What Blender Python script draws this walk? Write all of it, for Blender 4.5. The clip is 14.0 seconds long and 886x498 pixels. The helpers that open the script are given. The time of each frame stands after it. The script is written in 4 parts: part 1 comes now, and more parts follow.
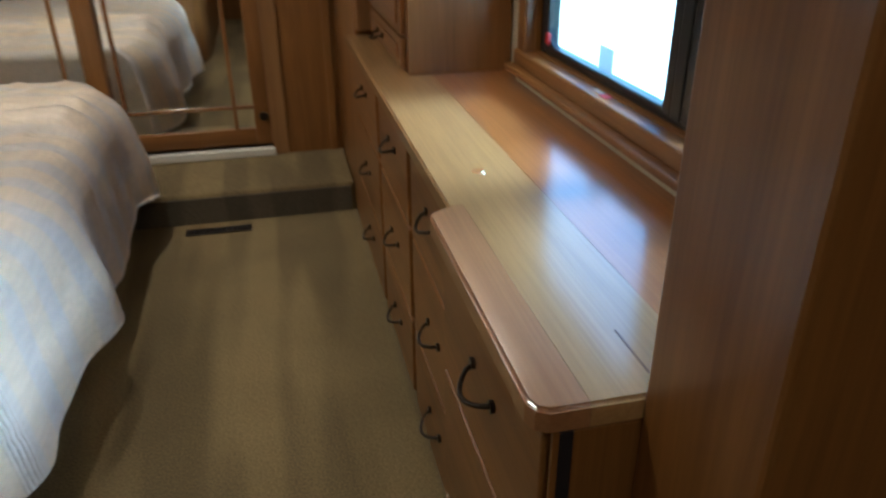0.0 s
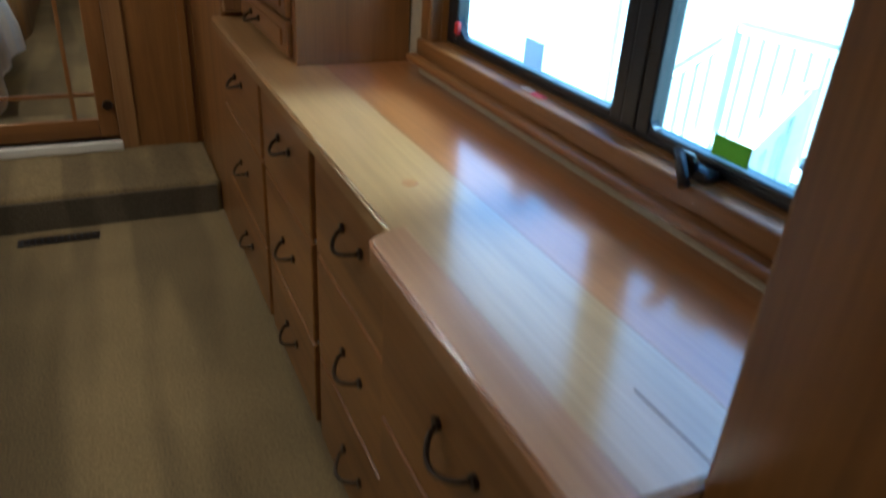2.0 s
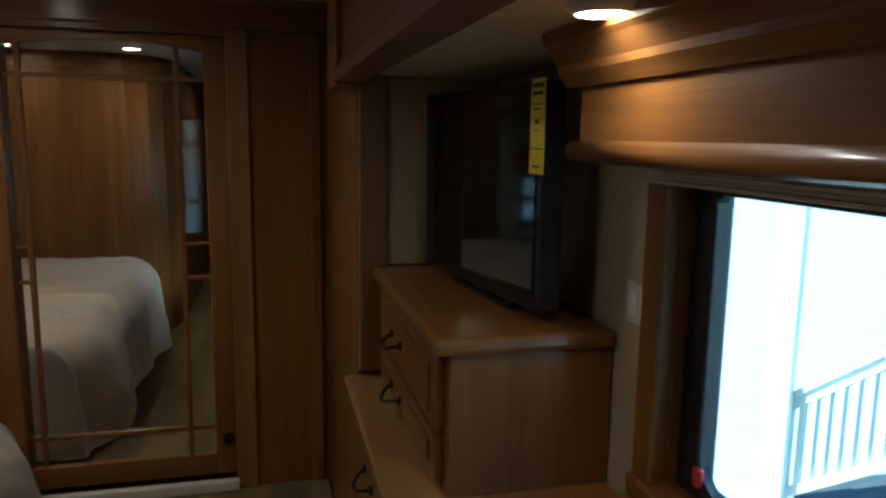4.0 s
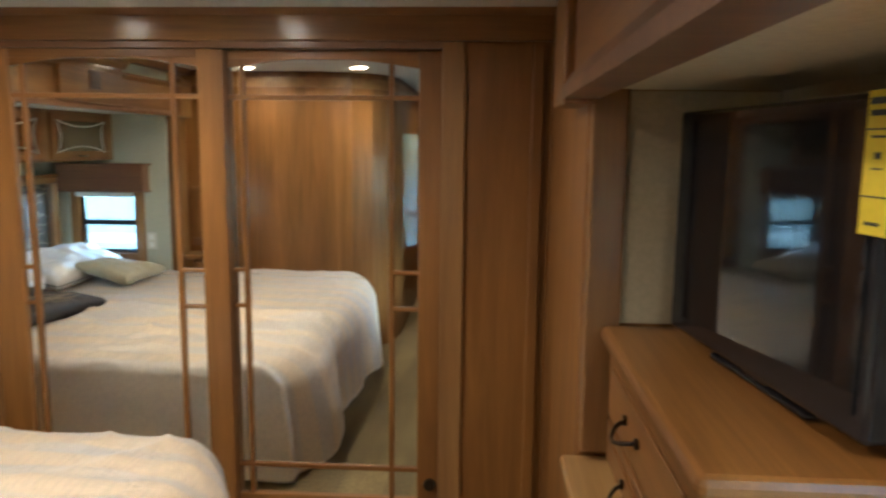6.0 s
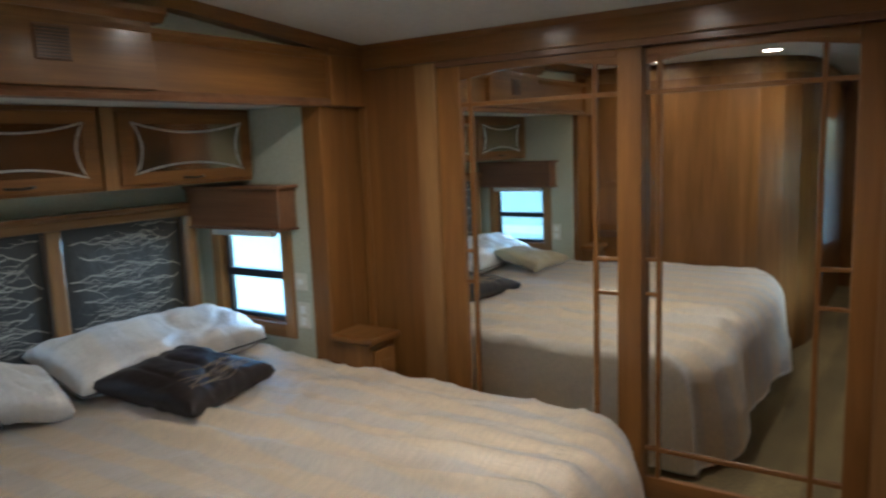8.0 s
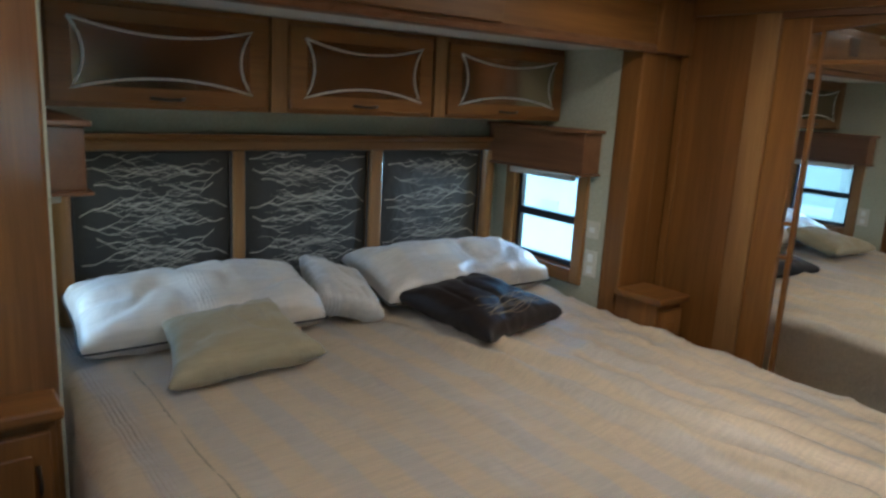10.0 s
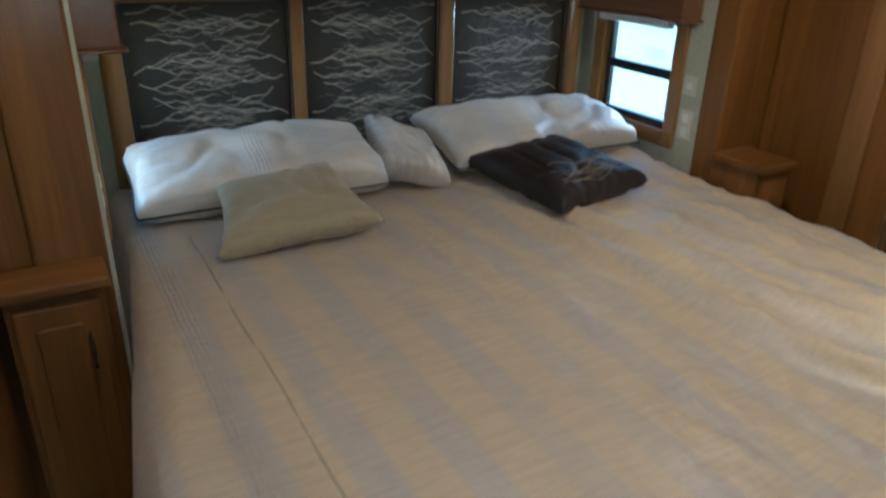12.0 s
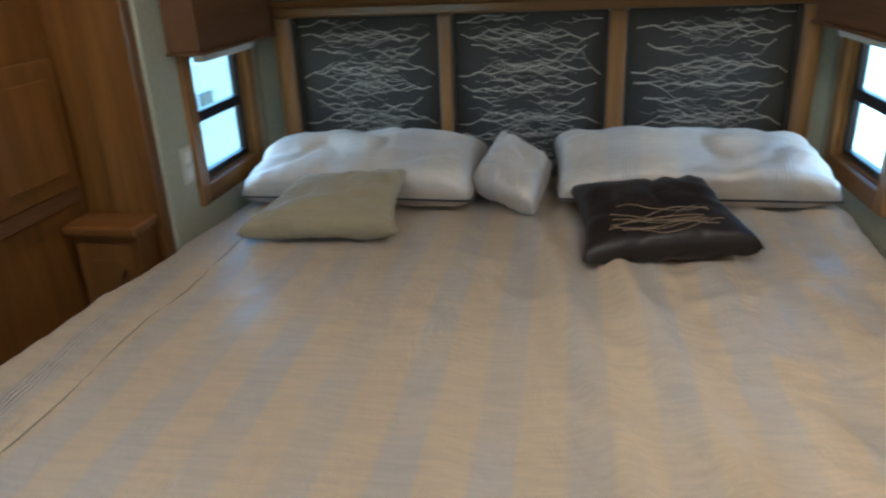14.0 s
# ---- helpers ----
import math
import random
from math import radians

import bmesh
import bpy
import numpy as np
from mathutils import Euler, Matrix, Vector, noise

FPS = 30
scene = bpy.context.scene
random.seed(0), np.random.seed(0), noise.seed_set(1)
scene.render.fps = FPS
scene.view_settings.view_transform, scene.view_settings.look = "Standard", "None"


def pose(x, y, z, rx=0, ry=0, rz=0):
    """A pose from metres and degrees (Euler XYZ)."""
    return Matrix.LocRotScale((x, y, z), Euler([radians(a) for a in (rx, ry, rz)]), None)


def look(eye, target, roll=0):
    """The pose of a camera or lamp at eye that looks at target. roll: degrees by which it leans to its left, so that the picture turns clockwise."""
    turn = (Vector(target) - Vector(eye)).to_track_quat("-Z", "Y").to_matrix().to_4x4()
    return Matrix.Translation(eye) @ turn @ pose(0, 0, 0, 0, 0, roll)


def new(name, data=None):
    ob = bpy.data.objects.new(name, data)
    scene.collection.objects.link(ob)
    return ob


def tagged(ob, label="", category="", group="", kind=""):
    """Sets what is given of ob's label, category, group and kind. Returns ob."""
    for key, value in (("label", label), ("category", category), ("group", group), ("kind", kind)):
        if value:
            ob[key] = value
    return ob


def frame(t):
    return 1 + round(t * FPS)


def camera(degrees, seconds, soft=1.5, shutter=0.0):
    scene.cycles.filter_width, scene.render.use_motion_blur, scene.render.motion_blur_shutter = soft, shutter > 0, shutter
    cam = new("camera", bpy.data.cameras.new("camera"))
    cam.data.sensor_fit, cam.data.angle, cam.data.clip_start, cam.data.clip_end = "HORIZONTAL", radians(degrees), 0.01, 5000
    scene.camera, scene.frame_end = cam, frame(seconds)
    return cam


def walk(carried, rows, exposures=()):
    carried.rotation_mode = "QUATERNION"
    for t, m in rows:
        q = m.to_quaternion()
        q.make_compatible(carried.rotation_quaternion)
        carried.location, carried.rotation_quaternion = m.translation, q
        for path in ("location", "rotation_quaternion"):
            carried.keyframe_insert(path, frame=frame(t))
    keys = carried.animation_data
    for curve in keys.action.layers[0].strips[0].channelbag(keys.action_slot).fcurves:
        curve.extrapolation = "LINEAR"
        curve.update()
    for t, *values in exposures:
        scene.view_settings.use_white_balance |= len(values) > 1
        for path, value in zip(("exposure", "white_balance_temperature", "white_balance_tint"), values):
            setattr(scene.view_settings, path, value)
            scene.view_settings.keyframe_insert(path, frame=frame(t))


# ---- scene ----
PATH = [
    (0, (0.798, -0.627, 1.344), (1.189, 1.119, 0.449), -0.5),
    (0.5, (0.728, -0.51, 1.336), (1.307, 1.109, 0.314), -1.3),
    (1, (0.662, -0.461, 1.339), (1.36, 1.145, 0.374), -0.1),
    (1.5, (0.656, -0.457, 1.333), (1.286, 1.175, 0.364), -1.1),
    (1.8, (0.672, -0.446, 1.300), (1.445, 1.147, 0.371), 5.0),
    (2, (0.725, -0.393, 1.313), (1.501, 1.204, 0.392), 3.7),
    (2.3, (0.794, -0.301, 1.369), (1.446, 1.407, 0.558), -1.2),
    (2.6, (0.828, -0.175, 1.391), (1.474, 1.601, 0.735), 1.6),
    (3, (0.826, -0.016, 1.496), (1.556, 1.782, 1.015), 1.8),
    (3.2, (0.827, 0.018, 1.482), (1.428, 1.897, 1.153), 1.3),
    (5.3, (0.924, 0.642, 1.536), (1.262, 2.592, 1.246), 0.4),
    (5.5, (0.913, 0.622, 1.535), (1.098, 2.593, 1.255), -0.2),
    (6, (0.879, 0.613, 1.535), (0.761, 2.588, 1.248), 0.6),
    (6.5, (0.847, 0.586, 1.532), (0.452, 2.52, 1.21), 0.2),
    (7, (0.829, 0.554, 1.533), (0.15, 2.407, 1.209), -0.3),
    (7.5, (0.809, 0.529, 1.529), (-0.081, 2.296, 1.231), -0.8),
    (8, (0.809, 0.505, 1.533), (-0.287, 2.153, 1.246), -2.2),
    (8.5, (0.796, 0.468, 1.53), (-0.498, 1.969, 1.262), -1.8),
    (9, (0.728, 0.411, 1.54), (-0.71, 1.773, 1.266), 0.0),
    (9.2, (0.7, 0.405, 1.533), (-0.786, 1.714, 1.251), 0.1),
    (11.3, (0.524, 0.25, 1.467), (-0.963, 1.289, 0.625), 3.8),
    (11.5, (0.523, 0.311, 1.46), (-0.944, 1.326, 0.555), 3.1),
    (12, (0.51, 0.536, 1.494), (-1.069, 1.451, 0.676), 1.6),
    (12.5, (0.567, 0.799, 1.43), (-1.162, 1.553, 0.765), 3.3),
    (13, (0.522, 1.105, 1.422), (-1.302, 1.607, 0.773), 3.0),
    (13.5, (0.586, 1.472, 1.414), (-1.271, 1.603, 0.684), -0.6),
    (14, (0.636, 1.821, 1.443), (-1.187, 1.494, 0.689), -2.4),
]
cam = camera(63.4, 14.0, soft=2.3, shutter=0.5)
walk(cam, [(t, look(eye, target, roll)) for t, eye, target, roll in PATH],
     exposures=[(t, ev, k, 9) for t, ev, k in ((0.0, 2.75, 5450), (1.6, 2.6, 5250), (2.3, 2.45, 5300), (2.6, 2.0, 5350), (3.0, 0.5, 5450), (3.2, 0.4, 5450),
                (4.3, 2.0, 5700), (5.3, 3.45, 5850), (6.5, 3.25, 5600), (7.5, 2.8, 5350), (8.5, 2.32, 5450), (9.2, 2.3, 5450), (11.3, 2.2, 5650), (12.5, 2.28, 5650), (14.0, 2.4, 5500))])

# ---- world, sun, lamps ----
world = bpy.data.worlds.new("world")
scene.world = world
world.use_nodes = True
wn = world.node_tree.nodes
sky = wn.new("ShaderNodeTexSky")
sky.sky_type = "NISHITA"
sky.sun_disc = False
sky.dust_density, sky.ozone_density = 0.3, 2.2
sky.sun_elevation, sky.sun_rotation = radians(51.5), radians(270)
wn["Background"].inputs[1].default_value = 0.15
world.node_tree.links.new(sky.outputs[0], wn["Background"].inputs[0])
sun = new("sun", bpy.data.lights.new("sun", "SUN"))
sun.data.energy, sun.data.angle, sun.data.color = 5.0, radians(0.5), (1, 0.95, 0.88)
sun.matrix_world = look((0, 0, 0), (0.62, 0.0, -0.78))


def spot(x, y, z, power, size=0.09, colour=(1.0, 0.86, 0.69)):
    lamp = new("lamp_light", bpy.data.lights.new("lamp_light", "AREA"))
    lamp.data.shape, lamp.data.size, lamp.data.energy, lamp.data.color = "DISK", size, power, colour
    lamp.data.spread = radians(163)
    lamp.matrix_world = pose(x, y, z)


def sky_fill(eye, target, wide, high, power, spread=150):
    """Added lamp outside a window, out of view, boosting the sky light falling in."""
    lamp = new("window_sky_fill", bpy.data.lights.new("window_sky_fill", "AREA"))
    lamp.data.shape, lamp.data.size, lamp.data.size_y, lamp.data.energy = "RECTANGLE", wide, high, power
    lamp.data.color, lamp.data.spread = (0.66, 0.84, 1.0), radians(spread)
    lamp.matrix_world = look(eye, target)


sky_fill((-1.50, 3.75, 1.22), (-1.80, 2.55, 0.98), 0.5, 0.6, 3.2, 120)
sky_fill((-1.50, -0.40, 1.22), (-1.80, 0.80, 0.98), 0.5, 0.6, 2.6, 120)
# added narrow beam through the dresser window onto the foot of the bed
sky_fill((2.8, 0.95, 2.15), (0.3, 0.8, 0.62), 1.2, 0.5, 2.6, 44)

CEIL = 2.04
spot(0.03, 0.69, CEIL - 0.03, 0.6)
spot(-0.74, 0.67, CEIL - 0.03, 0.18)
spot(0.06, 2.24, CEIL - 0.046, 1.1)
spot(-0.63, 2.25, CEIL - 0.046, 0.8)
spot(1.23, 1.05, 1.635, 0.25, 0.07)
# hall lamp behind the walker: assumed, added to light the entry
spot(0.75, -1.2, CEIL - 0.03, 0.45)

# ---- materials ----
def nodes_of(name):
    m = bpy.data.materials.new(name)
    m.use_nodes = True
    nt = m.node_tree
    return m, nt, nt.nodes["Principled BSDF"]


def add(nt, kind, **values):
    n = nt.nodes.new(kind)
    for k, v in values.items():
        if k in n.inputs:
            n.inputs[k].default_value = v
    return n


def ramp(nt, fac, stops):
    r = nt.nodes.new("ShaderNodeValToRGB")
    while len(r.color_ramp.elements) < len(stops):
        r.color_ramp.elements.new(0.5)
    for e, (p, c) in zip(r.color_ramp.elements, stops):
        e.position, e.color = p, (*c, 1)
    nt.links.new(fac, r.inputs[0])
    return r.outputs[0]


def mixed(nt, fac, a, b, kind="MIX"):
    n = nt.nodes.new("ShaderNodeMix")
    n.data_type, n.blend_type = "RGBA", kind
    for sock, val in ((n.inputs[0], fac), (n.inputs[6], a), (n.inputs[7], b)):
        if hasattr(val, "is_linked"):
            nt.links.new(val, sock)
        elif isinstance(val, tuple):
            sock.default_value = (*val, 1)
        else:
            sock.default_value = val
    return n.outputs[2]


def bump(nt, bsdf, height, strength, distance=0.002):
    b = add(nt, "ShaderNodeBump", Strength=strength, Distance=distance)
    nt.links.new(height, b.inputs["Height"])
    nt.links.new(b.outputs[0], bsdf.inputs["Normal"])


def coords(nt, scale):
    tc = nt.nodes.new("ShaderNodeTexCoord")
    mp = add(nt, "ShaderNodeMapping", Scale=scale)
    nt.links.new(tc.outputs["Object"], mp.inputs[0])
    return mp.outputs[0]


def wood(name, axis, light=(0.245, 0.106, 0.0235), dark=(0.155, 0.063, 0.0130), rough=0.46, coat=0.40, boards=0.16):
    m, nt, bsdf = nodes_of(name)
    long, wide = 0.9, 14.0
    scale = tuple(long if i == axis else wide for i in range(3))
    grain = add(nt, "ShaderNodeTexNoise", Scale=1.0, Detail=6.0, Roughness=0.6, Distortion=0.7)
    nt.links.new(coords(nt, scale), grain.inputs["Vector"])
    fine = add(nt, "ShaderNodeTexNoise", Scale=1.0, Detail=3.0)
    nt.links.new(coords(nt, tuple(5.0 if i == axis else 190.0 for i in range(3))), fine.inputs["Vector"])
    plank = add(nt, "ShaderNodeTexNoise", Scale=1.0, Detail=0.0)
    nt.links.new(coords(nt, tuple(0.5 if i == axis else 1 / boards for i in range(3))), plank.inputs["Vector"])
    base = ramp(nt, grain.outputs[0], ((0.32, dark), (0.5, tuple((a + b) / 2 for a, b in zip(light, dark))), (0.66, light)))
    tone = ramp(nt, plank.outputs[0], ((0.36, (0.86, 0.83, 0.80)), (0.62, (1.08, 1.08, 1.08))))
    col = mixed(nt, 1.0, base, tone, "MULTIPLY")
    col = mixed(nt, 0.16, col, mixed(nt, 1.0, col, ramp(nt, fine.outputs[0], ((0.38, (0.25, 0.2, 0.16)), (0.6, (1, 1, 1)))), "MULTIPLY"))
    info = nt.nodes.new("ShaderNodeObjectInfo")
    col = mixed(nt, 1.0, col, ramp(nt, info.outputs["Random"], ((0.0, (0.90, 0.89, 0.88)), (1.0, (1.08, 1.08, 1.08)))), "MULTIPLY")
    nt.links.new(col, bsdf.inputs["Base Color"])
    bsdf.inputs["Roughness"].default_value = rough
    bsdf.inputs["Specular IOR Level"].default_value = 0.3
    bsdf.inputs["Coat Weight"].default_value = coat
    bsdf.inputs["Coat IOR"].default_value = 1.8 if coat > 0.5 else 1.5
    bsdf.inputs["Coat Roughness"].default_value = 0.15 if coat > 0.5 else 0.16
    bump(nt, bsdf, fine.outputs[0], 0.06)
    return m


WZ, WY, WX = (wood("cherry_wood_" + n, a) for n, a in (("upright", 2), ("lengthwise", 1), ("crosswise", 0)))
TRIM = wood("pale_trim_wood", 2, (0.31, 0.160, 0.054), (0.22, 0.108, 0.034))
TRIMY = wood("pale_trim_wood_lengthwise", 1, (0.31, 0.160, 0.054), (0.22, 0.108, 0.034))
DARKW = wood("dark_shade_box_wood", 0, (0.21, 0.098, 0.042), (0.15, 0.066, 0.028))
TOP_A = wood("counter_plank_pale", 1, (0.42, 0.245, 0.090), (0.33, 0.185, 0.064), 0.3, 1.0)
TOP_B = wood("counter_plank_red", 1, (0.36, 0.145, 0.038), (0.28, 0.108, 0.028), 0.3, 1.0)
TOP_C = wood("counter_plank_rose", 1, (0.38, 0.180, 0.072), (0.30, 0.140, 0.052), 0.3, 1.0)


def plain(name, colour, rough=0.5, metal=0.0, grain=60.0, amount=0.12, relief=0.1, coat=0.0):
    m, nt, bsdf = nodes_of(name)
    n = add(nt, "ShaderNodeTexNoise", Scale=grain, Detail=4.0)
    big = add(nt, "ShaderNodeTexNoise", Scale=2.3, Detail=2.0)
    at = coords(nt, (1, 1, 1))
    nt.links.new(at, n.inputs["Vector"])
    nt.links.new(at, big.inputs["Vector"])
    lo, hi = tuple(c * (1 - amount) for c in colour), tuple(min(1, c * (1 + amount)) for c in colour)
    col = ramp(nt, n.outputs[0], ((0.35, lo), (0.65, hi)))
    col = mixed(nt, 1.0, col, ramp(nt, big.outputs[0], ((0.35, (1 - amount * 0.7,) * 3), (0.65, (1.0,) * 3))), "MULTIPLY")
    nt.links.new(col, bsdf.inputs["Base Color"])
    bsdf.inputs["Roughness"].default_value, bsdf.inputs["Metallic"].default_value = rough, metal
    bsdf.inputs["Coat Weight"].default_value = coat
    if relief:
        bump(nt, bsdf, n.outputs[0], relief)
    return m


WALLP = plain("sage_wallpaper", (0.45, 0.45, 0.34), 0.75, 0, 90, 0.06, 0.05)
TANP = plain("tan_vinyl_panel", (0.47, 0.41, 0.27), 0.7, 0, 90, 0.06, 0.05)
CEILM = plain("padded_vinyl_ceiling", (0.54, 0.54, 0.51), 0.7, 0, 40, 0.04, 0.06)
CARPET = plain("olive_cut_pile_carpet", (0.182, 0.130, 0.052), 0.95, 0, 160, 0.28, 0.9)
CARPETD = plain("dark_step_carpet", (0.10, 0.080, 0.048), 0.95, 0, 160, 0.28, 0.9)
BLACK = plain("black_aluminium", (0.016, 0.018, 0.022), 0.33, 0.2, 120, 0.1, 0.02)
PLASTIC = plain("black_gloss_plastic", (0.012, 0.012, 0.014), 0.16, 0, 120, 0.1, 0.0)
BRONZE = plain("dark_bronze_metal", (0.045, 0.032, 0.022), 0.38, 0.8, 120, 0.2, 0.02)
IVORY = plain("ivory_plastic", (0.62, 0.59, 0.49), 0.4, 0, 80, 0.03, 0.0)
SILVER = plain("silver_reveal_strip", (0.55, 0.55, 0.55), 0.35, 0.8, 80, 0.06, 0.0)
ETCH = plain("frosted_etching", (0.55, 0.53, 0.50), 0.30, 0.35, 80, 0.04, 0.0)
WHITEP = plain("white_painted_timber", (0.80, 0.80, 0.76), 0.6, 0, 25, 0.06, 0.1)
# deck colour is kept dark to carry the trailer's shade
DECKM = plain("shade_dark_deck_boards", (0.06, 0.075, 0.085), 0.8, 0, 20, 0.15, 0.2)
CONCRETE = plain("pale_sunlit_concrete", (0.53, 0.53, 0.51), 0.9, 0, 3, 0.05, 0.0)
DARKPAD = plain("dark_grey_pad", (0.085, 0.095, 0.10), 0.9, 0, 12, 0.2, 0.2)
RED = plain("red_plastic", (0.50, 0.03, 0.03), 0.4)
YELLOW = plain("yellow_card", (0.78, 0.60, 0.02), 0.6, 0, 80, 0.04, 0.0)
INK = plain("black_print", (0.03, 0.03, 0.02), 0.6)
GREYST = plain("grey_sticker", (0.62, 0.62, 0.66), 0.6)
LIMEF, _nt, _b = nodes_of("lime_film")
_nt.links.new(add(_nt, "ShaderNodeBsdfTranslucent", Color=(0.17, 0.21, 0.05, 1)).outputs[0], _nt.nodes["Material Output"].inputs[0])
GREYF, _nt, _b = nodes_of("grey_film")
_nt.links.new(add(_nt, "ShaderNodeBsdfTranslucent", Color=(0.36, 0.38, 0.44, 1)).outputs[0], _nt.nodes["Material Output"].inputs[0])
CAR_W = plain("white_car_paint", (0.72, 0.72, 0.72), 0.25, 0, 20, 0.03, 0.0, 0.6)
CAR_D = plain("dark_blue_car_paint", (0.05, 0.07, 0.12), 0.25, 0, 20, 0.03, 0.0, 0.6)
# greyer than white siding, toned down so that it doesn't burn out
TRAILERW = plain("grey_trailer_siding", (0.40, 0.42, 0.43), 0.4, 0, 8, 0.05, 0.02)
DARKGL = plain("dark_glossy_glass", (0.008, 0.009, 0.011), 0.05, 0, 60, 0.1, 0.0)
RUBBER = plain("tyre_rubber", (0.02, 0.02, 0.02), 0.8)
SHADEC = plain("pleated_shade_cloth", (0.60, 0.57, 0.50), 0.8, 0, 60, 0.05, 0.05)


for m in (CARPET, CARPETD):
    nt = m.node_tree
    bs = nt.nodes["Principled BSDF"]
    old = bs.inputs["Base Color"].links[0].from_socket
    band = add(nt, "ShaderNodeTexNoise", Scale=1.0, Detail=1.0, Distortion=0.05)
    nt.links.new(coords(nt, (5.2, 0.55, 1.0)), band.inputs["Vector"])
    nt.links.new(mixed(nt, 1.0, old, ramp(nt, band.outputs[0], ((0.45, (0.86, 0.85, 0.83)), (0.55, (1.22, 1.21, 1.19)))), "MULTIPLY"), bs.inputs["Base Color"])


def glass(name, tint=(1, 1, 1)):
    m, nt, bsdf = nodes_of(name)
    out = nt.nodes["Material Output"]
    tr, gl = add(nt, "ShaderNodeBsdfTransparent", Color=(*tint, 1)), add(nt, "ShaderNodeBsdfGlossy", Roughness=0.02)
    fr, mx = add(nt, "ShaderNodeLayerWeight", Blend=0.5), nt.nodes.new("ShaderNodeMixShader")
    pw = nt.nodes.new("ShaderNodeMath")
    pw.operation = "POWER"
    pw.inputs[1].default_value = 6.0
    nt.links.new(fr.outputs["Facing"], pw.inputs[0])
    nt.links.new(pw.outputs[0], mx.inputs[0])
    nt.links.new(tr.outputs[0], mx.inputs[1])
    nt.links.new(gl.outputs[0], mx.inputs[2])
    nt.links.new(mx.outputs[0], out.inputs[0])
    return m


GLASS = glass("tinted_window_glass", (0.75, 0.945, 0.96))
MIRROR, _nt, _b = nodes_of("silvered_mirror")
_b.inputs["Metallic"].default_value, _b.inputs["Roughness"].default_value = 1.0, 0.012
_b.inputs["Base Color"].default_value = (0.92, 0.93, 0.90, 1)


BRONZEGL, _nt, _b = nodes_of("bronze_tinted_mirror")
_b.inputs["Metallic"].default_value, _b.inputs["Roughness"].default_value = 1.0, 0.16
_b.inputs["Base Color"].default_value = (0.40, 0.33, 0.24, 1)


def glow(name, colour, strength):
    m, nt, bsdf = nodes_of(name)
    bsdf.inputs["Emission Color"].default_value, bsdf.inputs["Emission Strength"].default_value = (*colour, 1), strength
    return m


LAMP = glow("lamp_diffuser", (1.0, 0.86, 0.66), 14)


